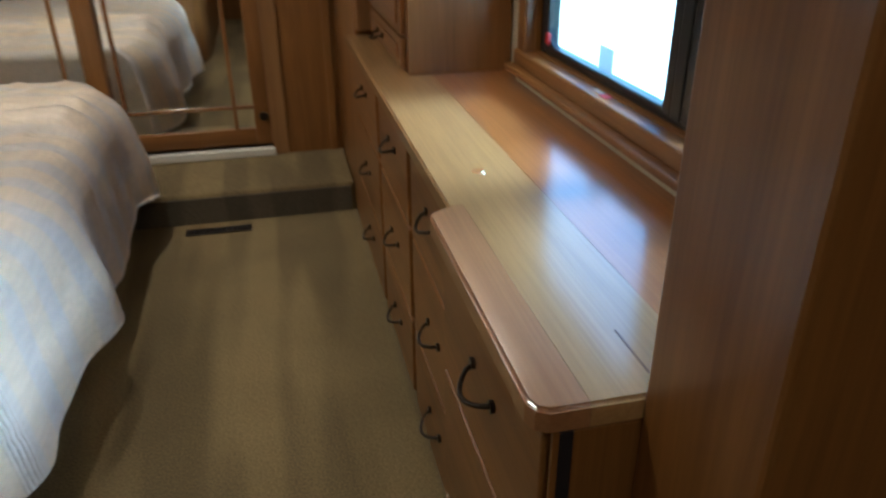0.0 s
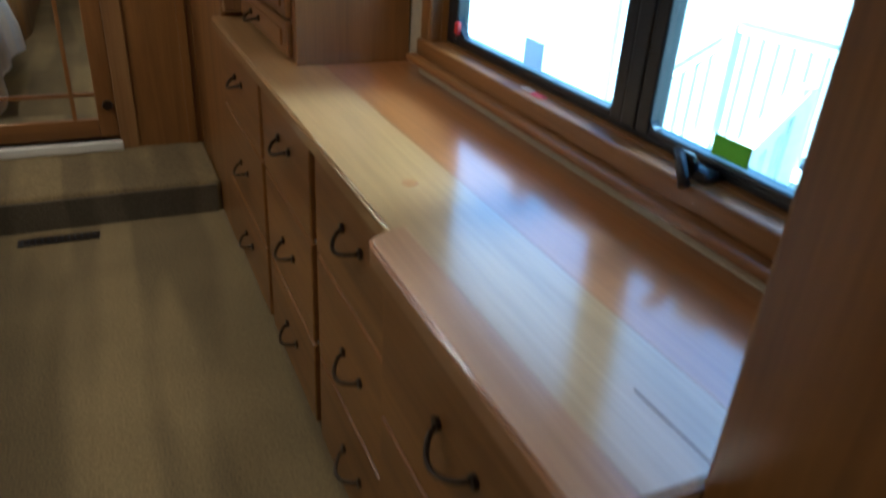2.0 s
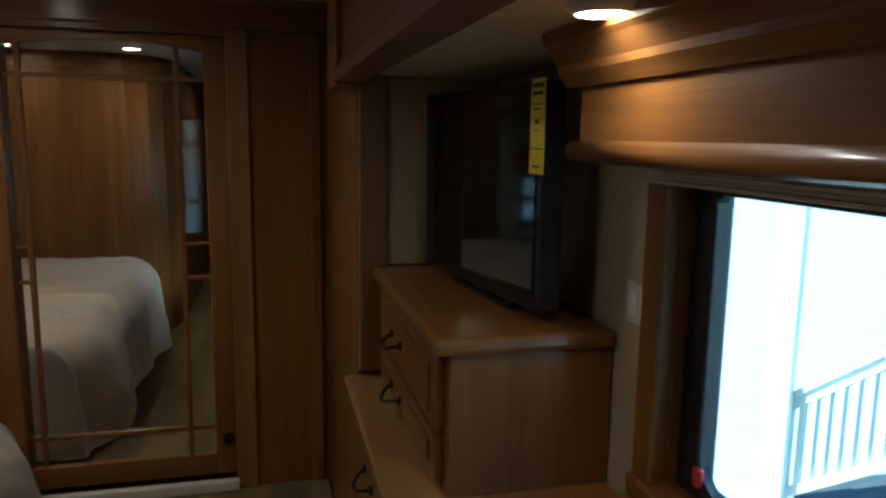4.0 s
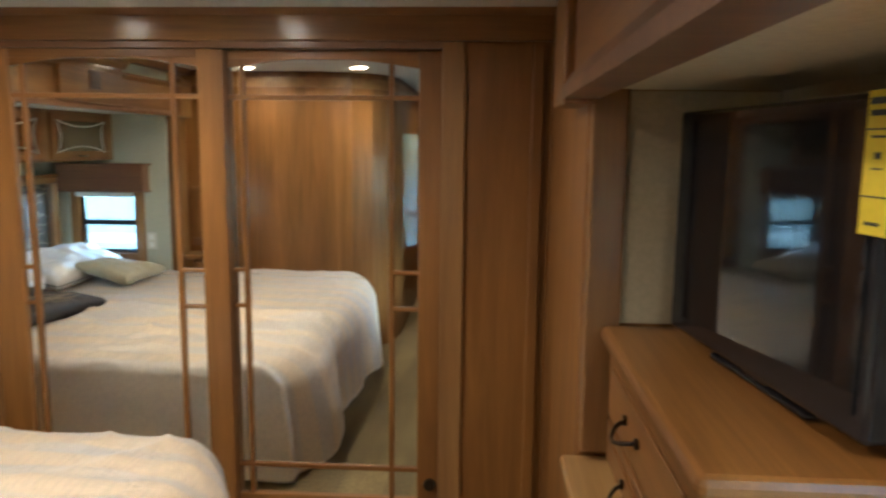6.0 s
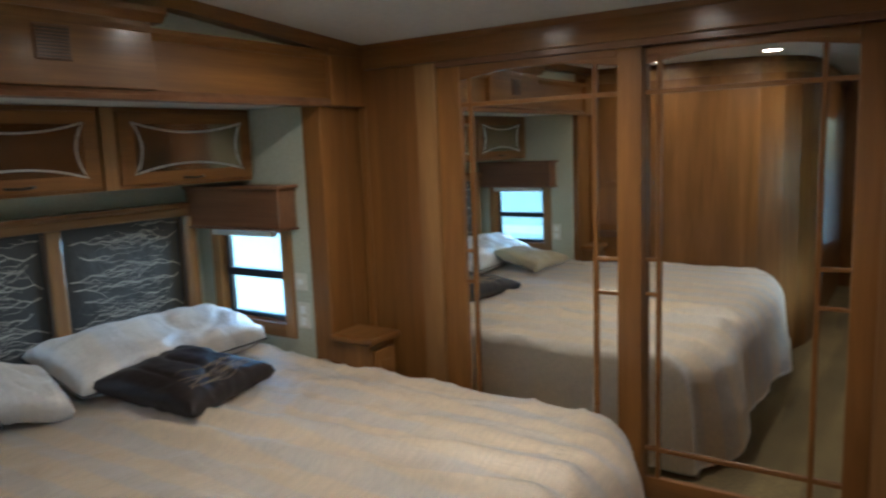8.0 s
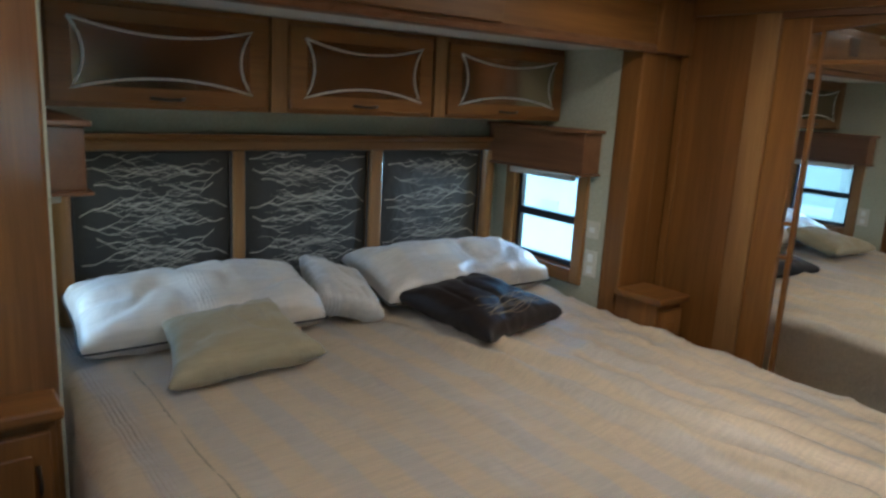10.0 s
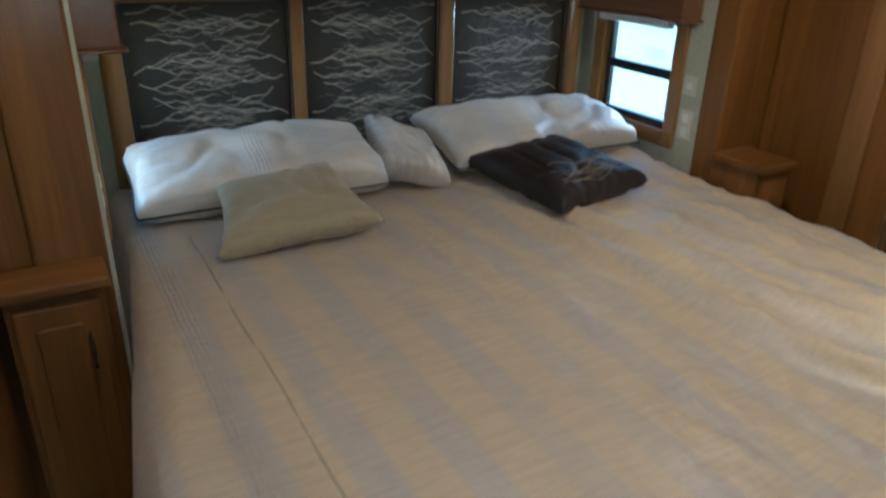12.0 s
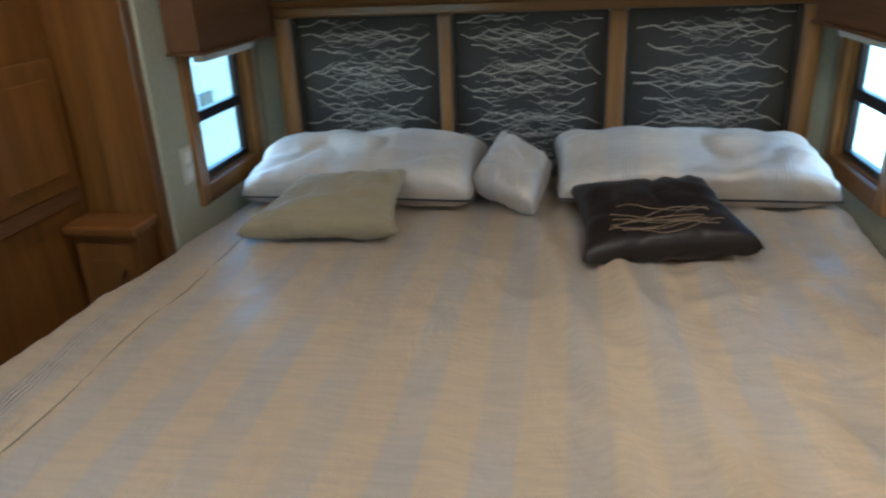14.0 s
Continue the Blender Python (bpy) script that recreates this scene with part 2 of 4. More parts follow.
def cloth(name, colour, stripe=None, rough=0.62, period=0.17, sheen=0.3, weave=420.0, ribs=None, tuck=0.8):
    """A woven cloth; stripe: a second colour in satin bands along the bed."""
    m, nt, bsdf = nodes_of(name)
    at = coords(nt, (1, 1, 1))
    n = add(nt, "ShaderNodeTexNoise", Scale=weave, Detail=2.0)
    nt.links.new(at, n.inputs["Vector"])
    slub = add(nt, "ShaderNodeTexNoise", Scale=1.0, Detail=3.0)
    nt.links.new(coords(nt, (110, 9, 60)), slub.inputs["Vector"])
    col = ramp(nt, slub.outputs[0], ((0.35, tuple(c * 0.90 for c in colour)), (0.62, colour)))
    if stripe:
        sep = nt.nodes.new("ShaderNodeSeparateXYZ")
        nt.links.new(at, sep.inputs[0])
        mul = nt.nodes.new("ShaderNodeMath")
        mul.operation = "MULTIPLY"
        mul.inputs[1].default_value = 1 / period
        fr = nt.nodes.new("ShaderNodeMath")
        fr.operation = "FRACT"
        nt.links.new(sep.outputs[1], mul.inputs[0])
        nt.links.new(mul.outputs[0], fr.inputs[0])
        band = ramp(nt, fr.outputs[0], ((0.0, (0, 0, 0)), (0.44, (0, 0, 0)), (0.54, (1, 1, 1)), (0.92, (1, 1, 1)), (1.0, (0, 0, 0))))
        cloud = add(nt, "ShaderNodeTexNoise", Scale=3.4, Detail=3.0)
        nt.links.new(at, cloud.inputs["Vector"])
        band = mixed(nt, 1.0, band, ramp(nt, cloud.outputs[0], ((0.36, (0.45, 0.45, 0.45)), (0.58, (1, 1, 1)))), "MULTIPLY")
        col = mixed(nt, band, col, mixed(nt, 1.0, col, stripe, "MULTIPLY"))
        rr = ramp(nt, band, ((0.0, (rough,) * 3), (1.0, (rough * 0.83,) * 3)))
        nt.links.new(rr, bsdf.inputs["Roughness"])
    else:
        bsdf.inputs["Roughness"].default_value = rough
    nt.links.new(col, bsdf.inputs["Base Color"])
    bsdf.inputs["Sheen Weight"].default_value = sheen
    bsdf.inputs["Specular IOR Level"].default_value = 0.85 if stripe else 0.5
    crease = add(nt, "ShaderNodeTexNoise", Scale=1.0, Detail=4.0, Distortion=0.6)
    nt.links.new(coords(nt, (7, 10, 9)), crease.inputs["Vector"])
    b1 = add(nt, "ShaderNodeBump", Strength=0.7, Distance=0.016)
    nt.links.new(crease.outputs[0], b1.inputs["Height"])
    b2 = add(nt, "ShaderNodeBump", Strength=0.22, Distance=0.001)
    nt.links.new(slub.outputs[0], b2.inputs["Height"])
    nt.links.new(b1.outputs[0], b2.inputs["Normal"])
    last = b2
    if ribs:
        # bundles of gathered ribs: every ribs[0] metres, between two shares of it
        sp = nt.nodes.new("ShaderNodeSeparateXYZ")
        nt.links.new(at, sp.inputs[0])
        chain = sp.outputs[1]
        for kind, value in (("MULTIPLY", 1 / ribs[0]), ("FRACT", 0)):
            mt = nt.nodes.new("ShaderNodeMath")
            mt.operation = kind
            mt.inputs[1].default_value = value
            nt.links.new(chain, mt.inputs[0])
            chain = mt.outputs[0]
        w = 0.01 / max(1, 4 * ribs[0])
        mask = ramp(nt, chain, ((ribs[1] - w, (0, 0, 0)), (ribs[1], (1, 1, 1)), (ribs[2], (1, 1, 1)), (ribs[2] + w, (0, 0, 0))))
        wave = add(nt, "ShaderNodeTexWave", Scale=26.0, Distortion=2.5, Detail=2.0)
        wave.bands_direction = "Y"
        nt.links.new(at, wave.inputs["Vector"])
        height = mixed(nt, 1.0, mask, wave.outputs["Color"], "MULTIPLY")
        b3 = add(nt, "ShaderNodeBump", Strength=tuck, Distance=0.004)
        nt.links.new(height, b3.inputs["Height"])
        nt.links.new(b2.outputs[0], b3.inputs["Normal"])
        last = b3
    nt.links.new(last.outputs[0], bsdf.inputs["Normal"])
    return m


# stripe tint also paints in the bluish sheen satin shows at grazing angles
COVER = cloth("cream_satin_stripe_cloth", (0.87, 0.735, 0.545), (0.88, 0.96, 1.15), 0.36, 0.16, ribs=(3.0, 0.2410, 0.2570))
SHAM = cloth("pearl_grey_sham_cloth", (0.53, 0.475, 0.40), (0.88, 0.94, 1.05), 0.40, 0.23, ribs=(0.46, 0.34, 0.46), tuck=0.3)
TANC = cloth("khaki_cushion_cloth", (0.34, 0.285, 0.17), None, 0.7)
DARKC = cloth("dark_brown_cushion_cloth", (0.017, 0.011, 0.009), None, 0.50, sheen=0.0)
HEADC = cloth("charcoal_headboard_cloth", (0.028, 0.026, 0.021), None, 0.6, sheen=0.0)
TWIG = plain("beige_embroidery", (0.46, 0.42, 0.34), 0.55, 0, 200, 0.15, 0.2)
TWIG2 = plain("bronze_embroidery", (0.26, 0.19, 0.11), 0.5, 0, 200, 0.15, 0.2)
PIPING = plain("black_piping_cord", (0.02, 0.018, 0.018), 0.6)


# ---- builders ----
def box(bm, x0, x1, y0, y1, z0, z1, bev=0.003):
    made = bmesh.ops.create_cube(bm, size=1, matrix=Matrix.LocRotScale(((x0 + x1) / 2, (y0 + y1) / 2, (z0 + z1) / 2), None, (abs(x1 - x0), abs(y1 - y0), abs(z1 - z0))))
    if bev:
        edges = list({e for v in made["verts"] for e in v.link_edges})
        bmesh.ops.bevel(bm, geom=edges, offset=min(bev, 0.4 * min(abs(x1 - x0), abs(y1 - y0), abs(z1 - z0))), segments=2, profile=0.5, affect="EDGES")
    return bm


def B(*a, bev=0.003):
    return box(bmesh.new(), *a, bev=bev)


def mesh_of(name, bm, material, smooth=False):
    bm.normal_update()
    me = bpy.data.meshes.new(name)
    bm.to_mesh(me)
    bm.free()
    me.materials.append(material)
    if smooth:
        me.shade_smooth()
    return me


def part(name, bm, material, parent, label="", smooth=False):
    ob = new(name, mesh_of(name, bm, material, smooth))
    ob.parent = parent
    if parent.parent is None:
        ob.matrix_parent_inverse = Matrix.Translation(-parent.location)
    return tagged(ob, label)


def thing(name, at, label, category, group="", kind=""):
    ob = new(name)
    ob.empty_display_size = 0.05
    ob.location = at
    return tagged(ob, label, category, group, kind)


def solid(name, bm, material, label, category="", kind="structure", smooth=False):
    return tagged(new(name, mesh_of(name, bm, material, smooth)), label, category, "", kind)


def prism(bm, outline, axis, a, b):
    """Sweeps an outline (pairs in the two other axes) straight along axis from a to b."""
    def at(p, s):
        p = list(p)
        p.insert(axis, s)
        return p
    lo, hi = [bm.verts.new(at(p, a)) for p in outline], [bm.verts.new(at(p, b)) for p in outline]
    n = len(outline)
    bm.faces.new(lo), bm.faces.new(hi)
    for i in range(n):
        bm.faces.new((lo[i], lo[(i + 1) % n], hi[(i + 1) % n], hi[i]))
    bmesh.ops.recalc_face_normals(bm, faces=bm.faces)
    return bm


def tube(points, radius, sides=6, bm=None):
    bm = bm or bmesh.new()
    rings, pts = [], [Vector(p) for p in points]
    for i, p in enumerate(pts):
        way = (pts[min(i + 1, len(pts) - 1)] - pts[max(i - 1, 0)]).normalized()
        side = way.cross(Vector((0, 0, 1)) if abs(way.z) < 0.9 else Vector((1, 0, 0))).normalized()
        up = side.cross(way)
        rings.append([bm.verts.new(p + radius * (math.cos(a) * side + math.sin(a) * up)) for a in [2 * math.pi * k / sides for k in range(sides)]])
    for r, s in zip(rings, rings[1:]):
        for k in range(sides):
            bm.faces.new((r[k], r[(k + 1) % sides], s[(k + 1) % sides], s[k]))
    bm.faces.new(rings[0][::-1]), bm.faces.new(rings[-1])
    bmesh.ops.recalc_face_normals(bm, faces=bm.faces)
    return bm


def disc(x, y, z, r, h, sides=24, axis="z"):
    bm = bmesh.new()
    bmesh.ops.create_cone(bm, cap_ends=True, segments=sides, radius1=r, radius2=r * 0.92, depth=h,
                          matrix=pose(x, y, z, *((0, 0, 0) if axis == "z" else (90, 0, 0) if axis == "y" else (0, 90, 0))))
    return bm

# ---- the setting ----
YR, YL, XO, XB = 2.73, 0.635, -1.27, -2.08
YM = (YR + YL) / 2
SOFF, DSOFF = 1.72, 1.65

solid("ground", B(-60, 60, -60, 60, -1.55, -1.45, bev=0), CONCRETE, "pale sunlit concrete yard around the trailer", "ground")
solid("floor", B(-2.1, 1.5, -2.4, 2.62, -0.06, 0, bev=0), CARPET, "olive cut-pile carpet on the lower bedroom floor", "floor")
bm = B(XO, 1.085, 2.506, 3.7, -0.05, 0.14, bev=0.018)
solid("floor_step", bm, CARPET, "raised carpeted step in front of the mirrored wardrobe", "step", smooth=True)
# thin strip over the step's front, in a darker carpet colour than the top
solid("step_riser", B(XO + 0.03, 1.065, 2.499, 2.5075, 0.001, 0.122, bev=0.002), CARPETD, "riser of the wardrobe step, drawn darker than its top", "step")
bm = prism(bmesh.new(), [(-2.4, CEIL), (2.05, CEIL), (3.7, 1.905), (3.7, 1.95), (2.05, CEIL + 0.05), (-2.4, CEIL + 0.05)], 0, -1.3, 1.6)
solid("ceiling", bm, CEILM, "off-white padded vinyl ceiling sloping down to the wardrobe", "ceiling")


def pierced(along, lo, hi, z0, z1, p0, p1, h0, h1, h2, h3):
    """A wall from lo to hi and z0 to z1, thick from p0 to p1, with an opening h0..h1 by h2..h3; along: 0 or 1."""
    bm = bmesh.new()
    for a, b, c, d in ((lo, h0, z0, z1), (h1, hi, z0, z1), (h0, h1, z0, h2), (h0, h1, h3, z1)):
        if b - a > 0.001 and d - c > 0.001:
            if along:
                box(bm, p0, p1, a, b, c, d, 0)
            else:
                box(bm, a, b, p0, p1, c, d, 0)
    return bm


WX0, WX1, WZ0, WZ1 = -1.925, -1.515, 0.765, 1.185
solid("wall_slide_right", pierced(0, XB - 0.05, XO - 0.02, 0, SOFF, YR, YR + 0.05, WX0, WX1, WZ0, WZ1), WALLP, "sage wallpapered side wall of the bed slide", "wall")
solid("wall_slide_left", pierced(0, XB - 0.05, XO - 0.02, 0, SOFF, YL - 0.05, YL, WX0, WX1, WZ0, WZ1), WALLP, "sage wallpapered side wall of the bed slide", "wall")
solid("wall_headboard", B(XB - 0.05, XB, YL, YR, 0, SOFF, bev=0), WALLP, "sage wallpapered wall behind the headboard", "wall")
solid("ceiling_bed_slide", B(XB - 0.05, XO - 0.03, YL - 0.05, YR + 0.05, SOFF, SOFF + 0.04, bev=0), CEILM, "white ceiling of the bed slide-out", "ceiling")
solid("wall_window", pierced(1, -0.25, 3.05, 0, DSOFF, 1.47, 1.54, -0.06, 1.235, 0.95, 1.452), TANP, "tan vinyl wall above the dresser with a wide window", "wall")
solid("ceiling_dresser_slide", B(1.09, 1.54, -0.09, 2.125, DSOFF, DSOFF + 0.04, bev=0), TANP, "tan vinyl ceiling of the dresser slide-out", "ceiling")
solid("wall_slide_end", B(1.085, 1.47, 2.125, 3.05, 0, 2.05, bev=0.006), WZ, "cherry wood end panel beside the dresser", "wall")
solid("wall_slide_end_lining", B(1.16, 1.468, 2.119, 2.124, 1.165, DSOFF - 0.002, bev=0), TANP, "tan vinyl lining behind the television", "wall")
bm = B(1.09, 1.165, 2.10, 2.13, 0.88, DSOFF + 0.01, bev=0.006)
solid("trim_alcove_post", bm, TRIM, "narrow wood trim post beside the television alcove", "trim")
solid("wall_slide_near_end", B(1.135, 1.54, -0.27, -0.083, 0, 2.09, bev=0.006), WZ, "cherry wood post panel at the bedroom entry", "wall")
# hall walls behind the walker are assumed, to close the room
bm = B(1.42, 1.6, -2.4, -0.26, 0, 2.09, bev=0)
solid("wall_hall_right", bm, WZ, "cherry wood hall wall", "wall")
solid("wall_hall_end", pierced(0, -0.4, 1.6, 0, 2.09, -2.46, -2.4, 0.330, 0.365, 0.40, 1.66), WZ, "cherry wood wall at the end of the hall", "wall")

# slot of a window, placed to give the bright strip in the mirror
hw = thing("window_4", (0.347, -2.43, 0.40), "narrow dark-framed window standing in for the bright strip down the hall", "window", kind="structure")
for x0, x1, z0, z1 in ((0.330, 0.334, 0.40, 1.66), (0.361, 0.365, 0.40, 1.66), (0.334, 0.361, 0.40, 0.42), (0.334, 0.361, 1.64, 1.66), (0.334, 0.361, 0.75, 0.78), (0.334, 0.361, 1.00, 1.03), (0.334, 0.361, 1.38, 1.41)):
    part("frame", B(x0, x1, -2.45, -2.41, z0, z1, bev=0.003), BLACK, hw)
part("pane", B(0.332, 0.363, -2.432, -2.429, 0.41, 1.65, bev=0), GLASS, hw).visible_shadow = False

# the curved wall behind the walker
curve = [(XO, 0.36), (-0.55, 0.36), (-0.30, 0.345), (-0.10, 0.30), (0.04, 0.21), (0.13, 0.09), (0.18, -0.06), (0.20, -0.25), (0.20, -2.4)]
back = [(0.14, -2.4), (0.14, -0.25), (0.12, -0.08), (0.07, 0.05), (0.0, 0.16), (-0.13, 0.24), (-0.32, 0.285), (-0.56, 0.30), (XO, 0.30)]
bm = prism(bmesh.new(), curve + back, 2, 0, CEIL + 0.02)
solid("wall_curved", bm, WZ, "curved cherry wood bathroom wall beside the bed", "wall")
bm = prism(bmesh.new(), [(x, y + 0.014) if y > 0.2 else (x + 0.014, y) for x, y in curve] + [(x, y + 0.03) for x, y in back], 2, 1.93, 2.0)
solid("trim_curved_frieze", bm, TRIMY, "wood frieze along the top of the curved wall", "trim")

# the wall plane at the mouth of the bed slide
for name, y0, y1, s in (("right", YR, 3.0, 1), ("left", 0.36, YL, -1)):
    solid("wall_mouth_" + name, B(XO - 0.08, XO, y0, y1 if s > 0 else y1 - 0.045, 0, 2.06, bev=0), WZ, "cherry wood wall beside the bed slide", "wall")
    a, b = (YR - 0.006, YR + 0.15) if s > 0 else (YL - 0.17, YL - 0.012)
    solid("trim_mouth_post_" + name, B(XO - 0.085, XO + 0.022, a, b, 0, SOFF + 0.02, bev=0.008), WZ, "upright wood post at the mouth of the bed slide", "trim")
solid("wall_mouth_top", B(XO - 0.07, XO - 0.01, 0.36, 3.0, SOFF + 0.04, 2.08, bev=0), TANP, "tan wall above the bed slide opening", "wall")

header = thing("slide_header", (XO, YM, SOFF), "cherry wood header box over the bed slide with crown moulding", "header", kind="structure")
part("board", B(XO - 0.012, XO + 0.03, 0.37, 2.99, SOFF, 1.90, bev=0.004), WY, header)
part("bottom_moulding", prism(bmesh.new(), [(XO - 0.03, SOFF - 0.012), (XO + 0.045, SOFF - 0.012), (XO + 0.05, SOFF + 0.004), (XO + 0.038, SOFF + 0.02), (XO - 0.03, SOFF + 0.02)], 1, 0.372, 2.988), DARKW, header)
part("crown", prism(bmesh.new(), [(XO - 0.01, 1.895), (XO + 0.036, 1.895), (XO + 0.045, 1.907), (XO + 0.058, 1.915), (XO + 0.06, 1.93), (XO - 0.01, 1.93)], 1, 0.374, 2.986), WY, header)
part("center_board", B(XO + 0.028, XO + 0.056, YM - 0.352, YM + 0.268, SOFF + 0.018, 1.955, bev=0.004), WY, header)
part("center_crown", prism(bmesh.new(), [(XO - 0.01, 1.945), (XO + 0.062, 1.945), (XO + 0.078, 1.962), (XO + 0.09, 1.970), (XO + 0.092, 1.99), (XO - 0.01, 1.99)], 1, YM - 0.382, YM + 0.305), WY, header)
grille = part("speaker_grille", B(XO + 0.053, XO + 0.062, YM - 0.105, YM - 0.001, 1.808, 1.905, bev=0.008), DARKW, header, "brown square speaker grille")
studs = bmesh.new()
for k in range(81):
    yk, zk = YM - 0.097 + 0.0103 * (k % 9), 1.815 + 0.0095 * (k // 9)
    box(studs, XO + 0.0615, XO + 0.0635, yk, yk + 0.0055, zk, zk + 0.005, 0)
tagged(part("mesh", studs, BRONZE, grille), "fine bronze grille mesh", kind="stuff")
part("corner_block", B(XO - 0.01, XO + 0.055, 2.77, 2.99, SOFF - 0.01, 1.965, bev=0.005), WZ, header)
part("corner_block", B(XO - 0.01, XO + 0.055, 0.37, 0.56, SOFF - 0.01, 1.965, bev=0.005), WZ, header)

beam = bmesh.new()
prism(beam, [(XO - 0.01, 2.0), (XO + 0.05, 2.0), (XO + 0.07, 2.06), (XO - 0.01, 2.065)], 1, 0.36, 2.06)
vs = []
for y, dz in ((2.06, 0), (2.99, -0.093)):
    vs.append([beam.verts.new(p) for p in ((XO - 0.01, y, 2.0 + dz), (XO + 0.05, y, 2.0 + dz), (XO + 0.07, y, 2.06 + dz), (XO - 0.01, y, 2.065 + dz))])
for i in range(4):
    beam.faces.new((vs[0][i], vs[0][(i + 1) % 4], vs[1][(i + 1) % 4], vs[1][i]))
bmesh.ops.recalc_face_normals(beam, faces=beam.faces)
solid("trim_ceiling_left", beam, WY, "wood crown beam where the ceiling meets the wall", "trim")

# fascia over the dresser slide
fascia = thing("slide_fascia", (1.07, 1.0, DSOFF), "cherry wood fascia over the dresser slide-out", "fascia", kind="structure")
part("board", B(1.05, 1.092, -0.3, 2.10, DSOFF - 0.005, 2.03, bev=0.004), WY, fascia)
part("bottom_moulding", prism(bmesh.new(), [(1.03, DSOFF - 0.02), (1.10, DSOFF - 0.02), (1.10, DSOFF + 0.01), (1.045, DSOFF + 0.03), (1.028, DSOFF + 0.002)], 1, -0.3, 2.12), DARKW, fascia)
part("crown", prism(bmesh.new(), [(1.092, 1.98), (1.04, 1.98), (1.01, 2.05), (1.01, 2.075), (1.092, 2.075)], 1, -0.3, 2.10), WY, fascia)
part("end_block", B(1.03, 1.10, 2.098, 2.30, DSOFF - 0.03, 2.05, bev=0.006), WZ, fascia)

# ---- wardrobe wall ----
ZT = 1.865
solid("wall_wardrobe_left", B(XO, -0.95, 3.0, 3.05, 0.14, ZT, bev=0), WZ, "cherry wood panel beside the mirrored wardrobe", "wall")
solid("wall_wardrobe_right", B(0.805, 1.085, 3.0, 3.05, 0.14, ZT, bev=0), WZ, "cherry wood panel beside the mirrored wardrobe", "wall")
solid("wall_wardrobe_back", B(XO, 1.4, 3.6, 3.65, 0.0, 2.0, bev=0), WZ, "inside back of the wardrobe", "wall")
solid("trim_wardrobe_left", B(-0.95, -0.852, 2.985, 3.08, 0.14, ZT, bev=0.005), TRIM, "pale wood trim at the wardrobe's side", "trim")
solid("trim_wardrobe_right", B(0.727, 0.805, 2.985, 3.08, 0.14, ZT, bev=0.005), TRIM, "pale wood trim at the wardrobe's side", "trim")
solid("trim_right_upright", B(1.02, 1.06, 2.985, 3.0, 0.14, ZT, bev=0.005), WZ, "upright wood batten on the panel", "trim")
solid("trim_left_upright", B(-1.262, -1.225, 2.985, 3.0, 0.14, ZT, bev=0.005), WZ, "upright wood batten on the panel", "trim")
# unseen end walls, added to stop daylight leaking through the wardrobe
solid("wall_wardrobe_end_left", B(XO - 0.05, XO, 3.05, 3.65, 0, 2.0, bev=0), WZ, "unseen wardrobe end wall added to keep daylight out", "wall")
solid("wall_wardrobe_end_right", B(1.085, 1.135, 3.05, 3.6, 0, 2.0, bev=0), WZ, "unseen wardrobe end wall added to keep daylight out", "wall")
frieze = thing("wardrobe_frieze", (0, 3.0, ZT), "cherry wood frieze with mouldings above the mirrored doors", "frieze", kind="structure")
part("board", B(XO, 1.085, 2.975, 3.05, ZT, 1.965, bev=0.004), WX, frieze)
part("crown", prism(bmesh.new(), [(3.05, 1.945), (2.972, 1.945), (2.955, 1.962), (2.945, 1.985), (2.945, 2.0), (3.05, 2.0)], 0, XO, 1.085), WX, frieze)
# track in darker wood, drawing the shadow line over the doors
part("top_shadow_track", B(-0.852, 0.727, 2.99, 3.09, ZT - 0.022, ZT + 0.002, bev=0.002), DARKW, frieze)
solid("threshold_strip", B(-0.86, 0.735, 2.965, 3.0, 0.14, 0.182, bev=0.006), IVORY, "white threshold strip under the wardrobe doors", "trim")


